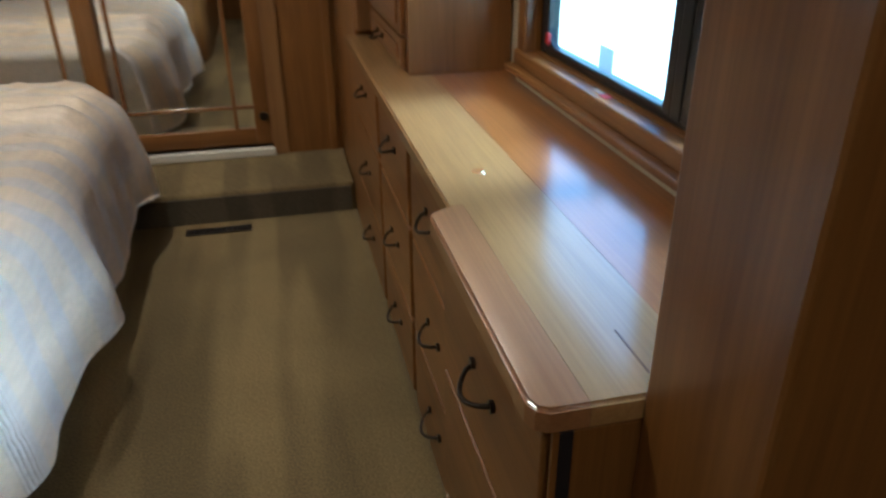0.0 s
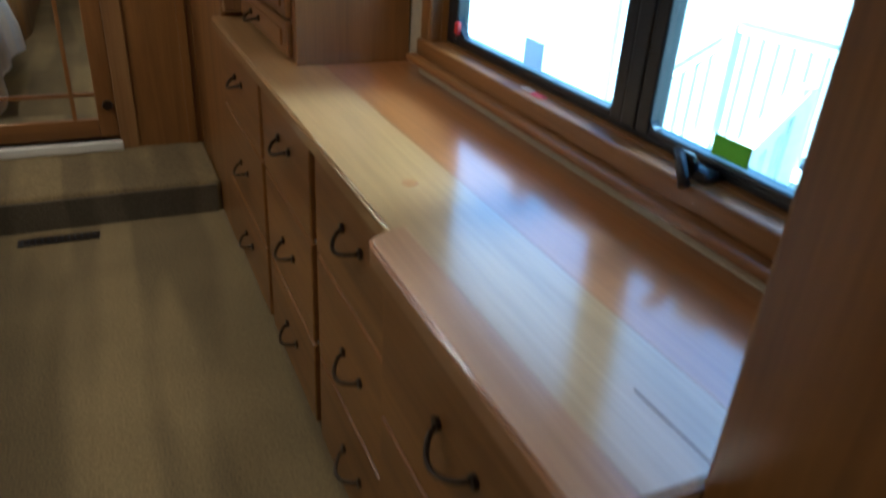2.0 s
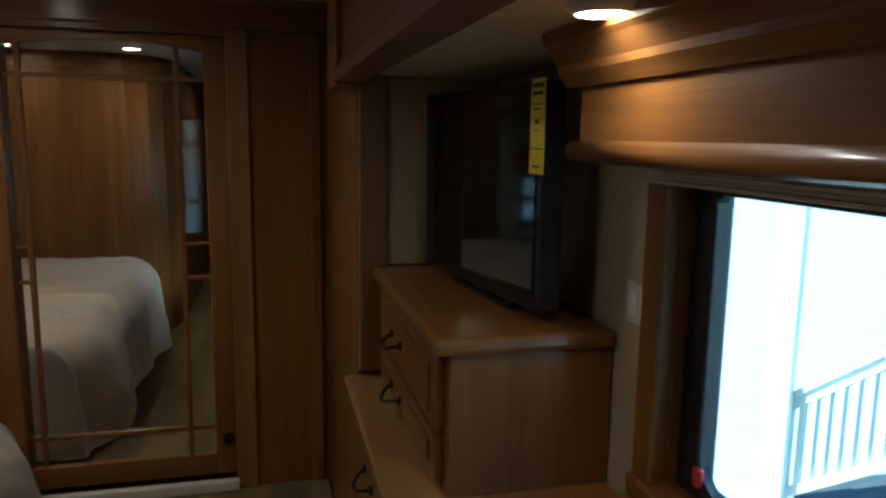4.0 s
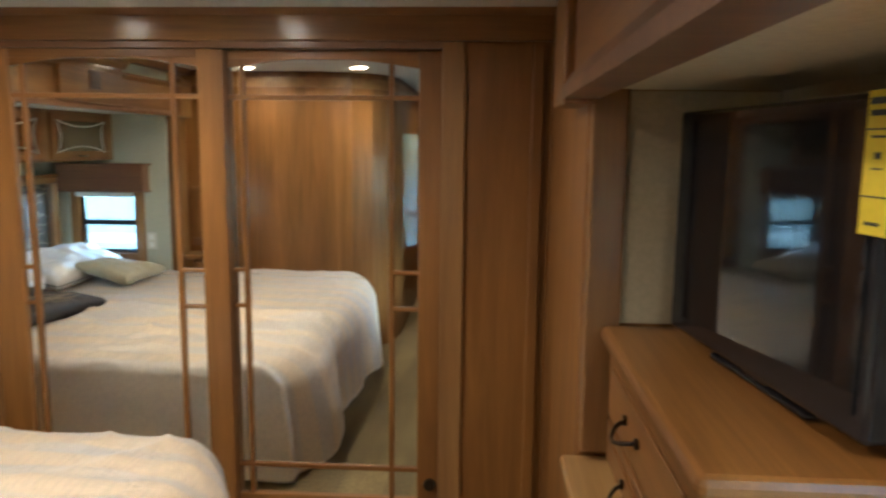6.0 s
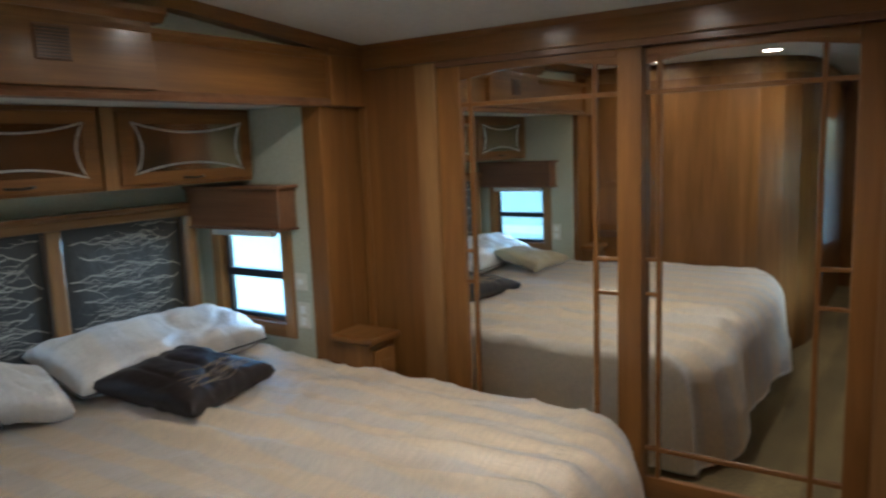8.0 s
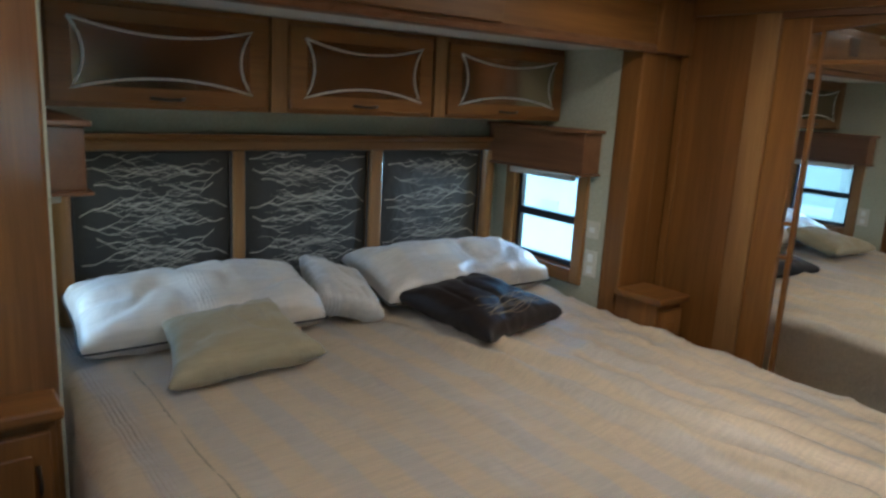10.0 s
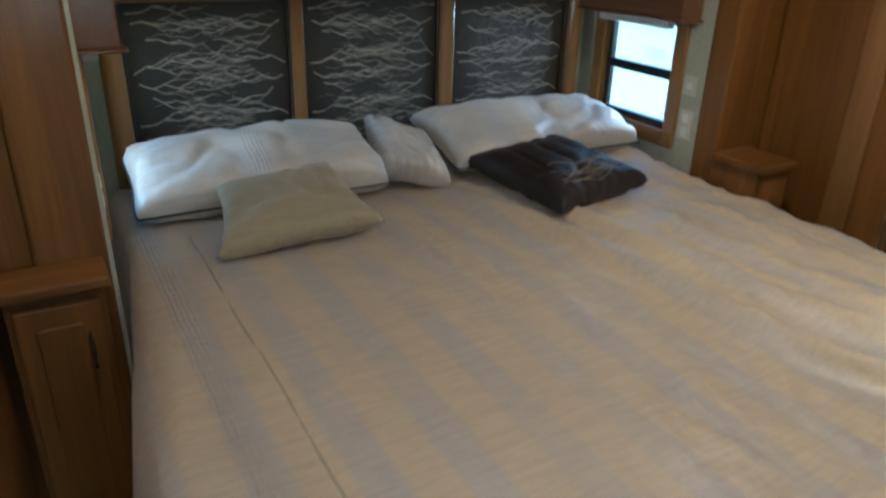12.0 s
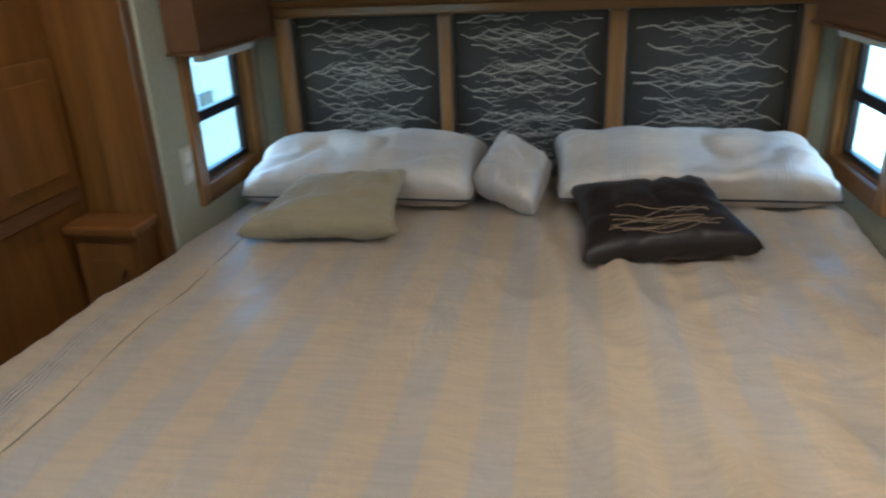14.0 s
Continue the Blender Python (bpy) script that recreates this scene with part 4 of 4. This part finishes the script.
def side_window(name, yw, s):
    """A small window in a side wall of the bed slide; s: 1 where outside lies at higher y."""
    w = thing(name, ((WX0 + WX1) / 2, yw, WZ0), "small black-framed slider window with wood casing beside the bed", "window", kind="structure")

    def P(label, x0, x1, d0, d1, z0, z1, mat, bev=0.004, parent=None, note=""):
        a, b = sorted((yw + s * d0, yw + s * d1))
        return part(label, B(x0, x1, a, b, z0, z1, bev=bev), mat, parent or w, note)

    P("casing", WX0 - 0.055, WX0 + 0.004, -0.018, 0.002, WZ0 - 0.06, WZ1 + 0.01, TRIM)
    P("casing", WX1 - 0.004, WX1 + 0.055, -0.018, 0.002, WZ0 - 0.06, WZ1 + 0.01, TRIM)
    P("sill", WX0 + 0.004, WX1 - 0.004, -0.018, 0.002, WZ0 - 0.06, WZ0 + 0.004, WX)
    P("lining", WX0, WX0 + 0.008, 0.002, 0.05, WZ0, WZ1, TRIM, 0)
    P("lining", WX1 - 0.008, WX1, 0.002, 0.05, WZ0, WZ1, TRIM, 0)
    P("lining", WX0 + 0.008, WX1 - 0.008, 0.002, 0.05, WZ0, WZ0 + 0.008, WX, 0)
    fx0, fx1, fz0, fz1 = WX0 + 0.008, WX1 - 0.008, WZ0 + 0.008, WZ1
    for x0, x1, z0, z1 in ((fx0, fx0 + 0.02, fz0, fz1), (fx1 - 0.02, fx1, fz0, fz1), (fx0 + 0.02, fx1 - 0.02, fz0, fz0 + 0.022), (fx0 + 0.02, fx1 - 0.02, fz1 - 0.016, fz1)):
        P("frame", x0, x1, 0.016, 0.044, z0, z1, BLACK)
    P("meeting_rail", fx0 + 0.02, fx1 - 0.02, 0.012, 0.04, 0.962, 1.0, BLACK)
    for z0, z1 in ((fz0 + 0.02, 0.964), (0.998, fz1 - 0.014)):
        P("pane", fx0 + 0.018, fx1 - 0.018, 0.028, 0.031, z0, z1, GLASS, 0).visible_shadow = False
    v = thing("valance_box", ((WX0 + WX1) / 2, yw, WZ1 + 0.01), "dark wood valance box over the small bedside window", "valance", "valance boxes")
    a, b = sorted((yw - s * 0.105, yw - s * 0.001))
    part("box", B(WX0 - 0.10, WX1 + 0.095, a, b, WZ1 + 0.022, 1.375, bev=0.004), DARKW, v)
    a, b = sorted((yw - s * 0.12, yw - s * 0.001))
    part("bottom_lip", B(WX0 - 0.10, WX1 + 0.108, a, b, WZ1 + 0.012, WZ1 + 0.022, bev=0.004), DARKW, v)
    part("top_lip", B(WX0 - 0.10, WX1 + 0.115, a, b, 1.375, 1.39, bev=0.004), DARKW, v)
    part("raised_shade", B(WX0 + 0.01, WX1 - 0.01, *sorted((yw - s * 0.06, yw - s * 0.022)), WZ1 - 0.022, WZ1 + 0.0115, bev=0.004), SHADEC, v, "raised cream pleated shade")


side_window("window_2", YR, 1)
side_window("window_3", YL, -1)


def plate(x, y, z, h, s, sockets):
    p = thing("wall_plate", (x, y, z), "ivory switch plate on the sage wall beside the window", "outlet", "wall plates")
    a, b = sorted((y - s * 0.006, y))
    part("plate", B(x - 0.034, x + 0.034, a, b, z - h / 2, z + h / 2, bev=0.003), IVORY, p)
    a, b = sorted((y - s * 0.009, y - s * 0.005))
    for k in range(sockets):
        zz = z + (k - (sockets - 1) / 2) * h * 0.45
        part("rocker", B(x - 0.014, x + 0.014, a, b, zz - h * 0.15, zz + h * 0.15, bev=0.002), WHITEP, p)


plate(-1.42, YR, 0.965, 0.075, 1, 1), plate(-1.415, YR, 0.815, 0.115, 1, 2), plate(-1.42, YL, 0.86, 0.115, -1, 2)


def nightstand(y0, y1, yd, xf):
    n = thing("nightstand", (-1.13, (y0 + y1) / 2, 0), "small cherry wood nightstand fitted beside the bed", "nightstand", "nightstands beside the bed")
    part("body", B(XO + 0.023, xf - 0.03, y0 + 0.015, y1 - 0.015, 0.0, 0.725, bev=0.003), WZ, n)
    part("top", B(XO + 0.023, xf, y0, y1, 0.726, 0.758, bev=0.008), WY, n)
    d = part("door", B(xf - 0.031, xf - 0.012, y0 + 0.03, y1 - 0.03, 0.12, 0.70, bev=0.005), WZ, n)
    part("panel", B(xf - 0.013, xf - 0.006, y0 + 0.07, y1 - 0.07, 0.17, 0.65, bev=0.005), WZ, d)
    part("handle", tube([(xf - 0.011, yd, 0.62), (xf + 0.013, yd, 0.60), (xf + 0.017, yd, 0.57), (xf + 0.013, yd, 0.54), (xf - 0.011, yd, 0.52)], 0.005, 8), BRONZE, d, "dark bronze handle", smooth=True)


nightstand(2.70, 2.895, 2.76, -1.015), nightstand(0.375, 0.61, 0.55, -1.115)
cub = thing("wall_cabinet", (-1.05, 0.37, 0.84), "small cherry wood wall cabinet above the nightstand", "cabinet")
part("door", B(-1.235, -0.90, 0.361, 0.385, 0.85, 1.22, bev=0.006), WZ, cub)
part("panel", B(-1.19, -0.945, 0.384, 0.391, 0.90, 1.17, bev=0.006), WZ, cub)
part("bottom_rail", B(-1.235, -0.90, 0.361, 0.378, 0.80, 0.848, bev=0.004), DARKW, cub)

# the bed
bed = thing("bed", (-0.9, YM, 0), "king bed with a cream satin-striped coverlet, made up smooth", "bed")
BX, BY0, BY1, BZ = 0.03, 0.735, 2.645, 0.655
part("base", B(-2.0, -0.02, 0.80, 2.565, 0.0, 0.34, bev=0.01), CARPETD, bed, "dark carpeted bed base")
part("mattress", B(-2.0, BX + 0.09, 0.775, 2.59, 0.34, 0.60, bev=0.06), WHITEP, bed)


def drape(a, edge, r):
    """Runs of cloth past an edge: how far out and how far down."""
    d = a - edge
    if d <= 0:
        return a, 0.0
    q = r * math.pi / 2
    if d < q:
        return edge + r * math.sin(d / r), r * (1 - math.cos(d / r))
    return edge + r + 0.10 * (d - q), r + (d - q)


def cover_height(x, y):
    z = 0.012 * noise.noise((x * 2.2, y * 2.6, 0.3)) + 0.006 * noise.noise((x * 6, y * 9, 1.7)) + 0.003 * noise.noise((x * 17, y * 11, 2.7))
    # two long soft folds from the pillows to the foot
    for y0, slope, amp, wid in ((1.745, 0.16, 0.066, 0.040), (1.90, 0.17, 0.060, 0.046), (2.16, 0.10, 0.030, 0.050), (1.50, 0.10, 0.020, 0.06), (2.40, 0.05, 0.020, 0.05)):
        c = y0 + slope * (x + 1.5)
        z += amp * math.exp(-((y - c) / wid) ** 2) * min(1, max(0, (x + 1.65) * 2)) * (0.55 + 0.45 * noise.noise((x * 1.3, y0, 4.0)))
    # crumples: sharp little ridges, more of them towards the wardrobe side
    ridge = 1 - abs(noise.noise((x * 3.5 + y * 2.0, y * 4.5 - x * 1.5, 6.0))) * 2.2
    z += 0.015 * max(0, ridge) ** 3 * (0.35 + 0.65 * min(1, max(0, (y - 1.5) / 0.7)))
    small = 1 - abs(noise.noise((x * 9 + y * 3.0, y * 7 - x * 2.5, 11.0))) * 2.4
    z += 0.010 * max(0, small) ** 2 * min(1, max(0, (y - 2.0) / 0.3)) * min(1, max(0, (-0.3 - x) / 0.5))
    # short puckers beside the seam
    z += 0.010 * max(0, noise.noise((x * 13 + y * 6, y * 3.5, 8.0))) * math.exp(-((y - 0.74) / 0.10) ** 2)
    # seam and gathered border along one side
    z -= 0.006 * math.exp(-((y - 0.852) / 0.007) ** 2)
    if 0.60 < y < 0.85:
        z += 0.0022 * noise.noise((x * 55, y * 5, 2.0))
    # the side towards the wardrobe lies lower
    f = min(1, max(0, (y - 2.05) / 0.5)) * min(1, max(0, (x + 1.5) / 0.5))
    z -= 0.024 * f
    # sag between the pillows' edge and the crown of the mattress
    return z + 0.012 * math.exp(-((x + 0.9) / 0.7) ** 2) - 0.01 * math.exp(-((y - YM) / 0.2) ** 2)


bm = bmesh.new()
NA, NB = 150, 190
a0, a1, b0, b1 = -2.0, BX + 0.53, BY0 - 0.50, BY1 + 0.62
rows = []
for i in range(NA + 1):
    line = []
    for j in range(NB + 1):
        a, b = a0 + (a1 - a0) * i / NA, b0 + (b1 - b0) * j / NB
        round_off = 0.12 * min(1.0, abs(b - YM) / 0.98) ** 7
        x, dx = drape(a + round_off, BX, 0.15)
        x -= round_off
        if b > YM:
            y, dy = drape(b, BY1, 0.055)
        else:
            flare = 0.135 * min(1, max(0, (a + 1.5) / 1.1)) * min(1, max(0, (YM - b) / 0.9))
            y, dy = drape(-b, -BY0, 0.05 + 0.5 * flare)
            y = -y - 0.6 * flare
        over = max(dx, dy)
        # the hanging cloth swings in soft vertical folds
        fold = min(1, over / 0.3)
        if dx > 0.05:
            x += fold * (0.035 * noise.noise((y * 3.4, 0.4, 7.0)) + 0.014 * noise.noise((y * 9, 0.4, 3.0)) + 0.07 * math.exp(-((y - 1.33) / 0.13) ** 2) + 0.05 * math.exp(-((y - 2.5) / 0.2) ** 2))
        if dy > 0.05:
            y += fold * (0.018 * noise.noise((x * 5.0, 2.4, 5.0)) + 0.008 * noise.noise((x * 13, 2.4, 5.0))) * (1 if b > YM else -1)
        if dx > 0.02 and dy > 0.02:
            over = max(dx, dy) + 0.12 * min(dx, dy)
        hem = 1.0 + 0.10 * noise.noise((y * 2.1, x * 2.1, 9.0))
        z = BZ + cover_height(x, y) * (1 - fold * 0.7) - over * hem
        line.append(bm.verts.new((x, y, max(z, 0.16))))
    rows.append(line)
for i in range(NA):
    for j in range(NB):
        bm.faces.new((rows[i][j], rows[i + 1][j], rows[i + 1][j + 1], rows[i][j + 1]))
bmesh.ops.solidify(bm, geom=bm.faces, thickness=0.008)
bmesh.ops.recalc_face_normals(bm, faces=bm.faces)
cover = thing("coverlet", (-0.9, YM, BZ), "cream satin-striped coverlet draped over the bed with soft folds", "coverlet")
part("cloth", bm, COVER, cover, smooth=True)
part("seam", tube([(x, 0.852, BZ + cover_height(x, 0.852) + 0.003) for x in [-1.5 + 0.04 * k for k in range(41)]], 0.0016, 6), TANC, cover, "fine stitched border seam", smooth=True)


def cushion(name, corners, thick, material, label, category, piped=None, puff=0.36, seed=0, group=""):
    """A stuffed cushion between four corners, given round its face; thick: how far each side swells."""
    c = [Vector(p) for p in corners]
    nrm = ((c[1] - c[0]).cross(c[3] - c[0])).normalized()
    if nrm.z < 0:
        nrm = -nrm
    at = sum(c, Vector()) / 4
    t = thing(name, at, label, category, group)
    N = 48
    piped_round = piped is not None or category == "pillow"
    thick = thick if isinstance(thick, tuple) else (thick, thick)
    bm = bmesh.new()
    sides = []
    for s in (1, -1):
        g = []
        for i in range(N + 1):
            line = []
            for j in range(N + 1):
                u, v = i / N, j / N
                U, V = 2 * u - 1, 2 * v - 1
                # edges pull in between the corners, or the corners themselves are rounded off
                pull, blunt = (0.11, 0.0) if not piped_round else (0.05, 0.04)
                pu = 0.5 + 0.5 * U * (1 - pull * (1 - V * V) - blunt * V ** 6)
                pv = 0.5 + 0.5 * V * (1 - pull * (1 - U * U) - blunt * 0.7 * U ** 6)
                p = c[0] * (1 - pu) * (1 - pv) + c[1] * pu * (1 - pv) + c[2] * pu * pv + c[3] * (1 - pu) * pv
                full = (max(0, 1 - U ** 4) * max(0, 1 - V ** 4)) ** puff
                w = noise.noise((u * 2.6 + seed, v * 2.6, s)) * 0.27 + noise.noise((u * 7 + seed, v * 6, s)) * 0.07
                # gathers fan in from the seams and die out over the crown
                pleat = 0.24 * noise.noise((u * 11 + seed, v * 1.8, s)) * abs(V) ** 3 + 0.24 * noise.noise((u * 1.8, v * 9 + seed, s)) * abs(U) ** 3
                crease = 0.13 * max(0.0, 1 - 5 * abs(noise.noise((u * 3.5 + seed * 2, v * 2.2, 3.3 * s)))) * full
                line.append(bm.verts.new(p + nrm * s * (thick[0] if s > 0 else thick[1]) * full * (1 + w + pleat - crease)))
            g.append(line)
        sides.append(g)
        for i in range(N):
            for j in range(N):
                bm.faces.new((g[i][j], g[i + 1][j], g[i + 1][j + 1], g[i][j + 1]))
    rim = [(i, 0) for i in range(N)] + [(N, j) for j in range(N)] + [(N - i, N) for i in range(N)] + [(0, N - j) for j in range(N)]
    edge = [sides[0][i][j].co.copy() for i, j in rim]
    bmesh.ops.remove_doubles(bm, verts=bm.verts, dist=0.0004)
    bmesh.ops.recalc_face_normals(bm, faces=bm.faces)
    part("cover", bm, material, t, smooth=True)
    if piped:
        part("piping", tube(edge + [edge[0]], 0.004, 6), piped, t, "dark piping cord", smooth=True)
    return t


cushion("pillow", [(-1.585, 1.79, 0.705), (-1.57, 2.67, 0.712), (-1.93, 2.63, 0.800), (-1.945, 1.765, 0.812)], (0.112, 0.055), SHAM, "pearl satin bed pillow with dark piping against the headboard", "pillow", PIPING, 0.34, seed=1, group="pillows on the bed")
cushion("pillow", [(-1.565, 0.715, 0.705), (-1.555, 1.54, 0.705), (-1.935, 1.56, 0.795), (-1.94, 0.735, 0.795)], (0.112, 0.055), SHAM, "pearl satin bed pillow with dark piping lying on the coverlet", "pillow", PIPING, 0.34, seed=2, group="pillows on the bed")
cushion("pillow", [(-1.64, 1.51, 0.735), (-1.50, 1.735, 0.690), (-1.80, 1.785, 0.760), (-1.95, 1.595, 0.835)], 0.072, SHAM, "pearl satin pillow wedged between the two large pillows", "pillow", None, 0.40, seed=4, group="pillows on the bed")
cushion("cushion", [(-1.215, 0.865, 0.705), (-1.24, 1.355, 0.712), (-1.585, 1.315, 0.795), (-1.575, 0.955, 0.765)], 0.055, TANC, "plain khaki square scatter cushion leaning on the pillows", "cushion", seed=5, group="scatter cushions")
DK = [(-1.075, 1.873, 0.712), (-1.19, 2.34, 0.712), (-1.62, 2.25, 0.765), (-1.60, 1.84, 0.735)]
dk = cushion("cushion", DK, 0.06, DARKC, "dark brown satin cushion with pale twig embroidery", "cushion", seed=6, group="scatter cushions")
tw = bmesh.new()
rnd = random.Random(5)
for k in range(9):
    way = 1 if k % 2 else -1
    u, v = (0.12 if way > 0 else 0.88) + way * rnd.uniform(0, 0.16), rnd.uniform(0.14, 0.36)
    rise, swing, phase = rnd.uniform(-0.25, 0.3), rnd.uniform(0.2, 0.45), rnd.uniform(0, 6.28)
    pts = []
    for i in range(26):
        a = rise * (1 - i / 26) + swing * math.sin(phase + 0.22 * i)
        u, v = u + way * 0.022 * math.cos(a), v + 0.022 * math.sin(a)
        if not (0.06 < u < 0.94 and 0.06 < v < 0.5):
            break
        U, V = 2 * u - 1, 2 * v - 1
        full = ((1 - U ** 4) * (1 - V ** 4)) ** 0.36
        p = Vector(DK[0]).lerp(Vector(DK[1]), u).lerp(Vector(DK[3]).lerp(Vector(DK[2]), u), v)
        w = noise.noise((u * 3.1 + 6, v * 3.1, 1)) * 0.24 + noise.noise((u * 8 + 6, v * 8, 1)) * 0.13
        pts.append(p + Vector((0.1, 0.0, 0.99)) * (0.06 * full * (1 + w) + 0.003))
    if len(pts) > 5:
        tube(pts, 0.0014, 5, tw)
tagged(part("embroidery", tw, TWIG2, dk), "faint bronze twig embroidery", kind="stuff")

# ---- outside ----
def baluster_run(name, p0, p1, h, n, label, posts):
    """A timber railing from p0 to p1, its rails following the slope."""
    r = thing(name, p0, label, "railing", "railings of the entry ramp")
    p0, p1 = Vector(p0), Vector(p1)
    way = p1 - p0
    ang = math.degrees(math.atan2(way.y, way.x))
    for zz, tall, wide in ((h, 0.05, 0.11), (h - 0.05, 0.09, 0.045), (0.10, 0.09, 0.045)):
        bm = bmesh.new()
        side = Vector((-way.y, way.x, 0)).normalized() * wide / 2
        c = [p0 - side, p1 - side, p1 + side, p0 + side]
        lo, hi = [bm.verts.new(q + Vector((0, 0, zz - tall))) for q in c], [bm.verts.new(q + Vector((0, 0, zz))) for q in c]
        bm.faces.new(lo), bm.faces.new(hi)
        for i in range(4):
            bm.faces.new((lo[i], lo[(i + 1) % 4], hi[(i + 1) % 4], hi[i]))
        bmesh.ops.recalc_face_normals(bm, faces=bm.faces)
        part("rail", bm, WHITEP, r)
    for k in range(n):
        q = p0 + way * ((k + 0.5) / n)
        part("baluster", local(Matrix.Translation(q) @ pose(0, 0, 0, 0, 0, ang), B(-0.022, 0.022, -0.022, 0.022, 0.03, h - 0.02, bev=0.004)), WHITEP, r)
    for q in [(p0, p1)[k] for k in posts]:
        part("post", local(Matrix.Translation(q), B(-0.05, 0.05, -0.05, 0.05, -1.45 - q.z, h + 0.02, bev=0.006)), WHITEP, r)
    return r


# dark pad over the concrete, to darken the ground behind the railings
solid("dark_ground_pad", B(5.1, 10.5, -2.0, 5.2, -1.47, -1.43, bev=0.01), DARKPAD, "dark grey flat pad on the ground beside the ramp", "pavement")
deck = thing("entry_ramp", (4.2, 2.2, -1.45), "timber deck with a ramp going down outside the window, shade in its dark colour", "deck")
for k in range(9):
    part("board", B(3.58 + 0.145 * k, 3.715 + 0.145 * k, 0.6, 3.25, -0.51, -0.47, bev=0.004), DECKM, deck)
bm = prism(bmesh.new(), [(3.26, -0.51), (3.26, -0.47), (4.38, -1.42), (4.38, -1.45)], 0, 3.58, 4.84)
part("ramp", bm, DECKM, deck)
for yy in (0.8, 2.0, 3.1):
    part("joist", B(3.58, 4.84, yy - 0.03, yy + 0.03, -0.69, -0.51, bev=0), DECKM, deck)
for xx in (3.68, 4.75):
    for yy in (0.8, 3.1):
        part("pier", B(xx - 0.06, xx + 0.06, yy - 0.06, yy + 0.06, -1.45, -0.69, bev=0), DECKM, deck)
baluster_run("ramp_railing", (4.9, 4.98, -1.43), (4.9, 3.60, -0.42), 0.90, 11, "white painted sloping stair railing with balusters", (0, 1))
baluster_run("ramp_railing", (4.9, 3.54, -0.42), (4.9, 0.7, -0.42), 1.0, 21, "white painted deck railing with balusters", (1,))
baluster_run("ramp_railing", (3.0, 2.0, -1.15), (3.75, 2.0, -0.45), 0.95, 9, "white painted lower ramp railing with balusters", (0, 1))
post = thing("awning_post", (4.75, 4.87, -1.45), "white square post beside the stair railing", "post")
PM = pose(4.73, 4.88, 0, 0, 0, 41)
part("shaft", local(PM, B(-0.095, 0.095, -0.095, 0.095, -1.43, 3.0, bev=0.008)), WHITEP, post)
part("foot", local(PM, B(-0.125, 0.125, -0.125, 0.125, -1.45, -1.39, bev=0.006)), WHITEP, post)


def car(x, y, turn, paint, label):
    c = thing("parked_car", (x, y, -1.45), label, "car", "parked cars")
    m = pose(x, y, -1.45, 0, 0, turn)
    prof = [(-2.2, 0.35), (-2.25, 0.75), (-1.9, 0.88), (-1.3, 0.93), (-0.75, 1.38), (0.75, 1.42), (1.35, 0.98), (2.1, 0.90), (2.25, 0.6), (2.2, 0.35)]
    bm = prism(bmesh.new(), prof, 1, -0.86, 0.86)
    bmesh.ops.bevel(bm, geom=list(bm.edges), offset=0.06, segments=2, affect="EDGES")
    part("body", local(m, bm), paint, c, smooth=False)
    for s in (-1, 1):
        part("side_window", local(m, prism(bmesh.new(), [(-1.15, 0.97), (-0.70, 1.32), (0.70, 1.35), (1.15, 1.0)], 1, s * 0.85, s * 0.868)), DARKGL, c)
        for xx in (-1.4, 1.4):
            wh = part("wheel", local(m @ pose(xx, s * 0.80, 0.32), disc(0, 0, 0, 0.32, 0.2, 20, "y")), RUBBER, c)
            part("rim", local(m @ pose(xx, s * 0.905, 0.32), disc(0, 0, 0, 0.2, 0.02, 16, "y")), SILVER, wh)


car(24.5, 34.0, -35, CAR_W, "white car parked across the yard")
car(28.0, 27.5, -35, CAR_D, "dark blue car parked across the yard")


def trailer(x0, x1, y0, y1, z1, siding, vents, label):
    t = thing("parked_trailer", ((x0 + x1) / 2, (y0 + y1) / 2, -1.45), label, "trailer", "parked trailers")
    part("body", B(x0, x1, y0, y1, -0.95, z1, bev=0.08), siding, t)
    yf = y1 if y1 < 0 else y0
    s = 1 if y1 < 0 else -1
    n = int((x1 - x0) / 1.6)
    for k in range(n):
        xx = x0 + 0.5 + 1.6 * k
        a, b = sorted((yf, yf + s * 0.012))
        part("window", B(xx, xx + 0.7, a, b, 0.75, 1.25, bev=0.004), DARKGL, t)
        part("vent", B(xx + 0.95, xx + 1.3, a, b, -0.05, 0.10, bev=0.004), vents, t)
    a, b = sorted((yf, yf + s * 0.008))
    part("stripe", B(x0 + 0.1, x1 - 0.1, a, b, 0.42, 0.52, bev=0), GREYST, t)
    for xx in ((x0 + x1) / 2 - 0.5, (x0 + x1) / 2 + 0.5):
        part("wheel", disc(xx, yf - s * 0.15, -1.13, 0.32, 0.22, 20, "y"), RUBBER, t)


trailer(-20, -2.8, -4.7, -2.3, 1.3, TRAILERW, DARKGL, "pale grey neighbouring travel trailer with side windows and vents")
# trailer form in place of an unidentified white structure beyond the right-hand window
trailer(-13, -3.5, 7.8, 10.2, 1.9, CAR_W, GREYST, "white trailer form standing in for a pale structure beyond the yard")
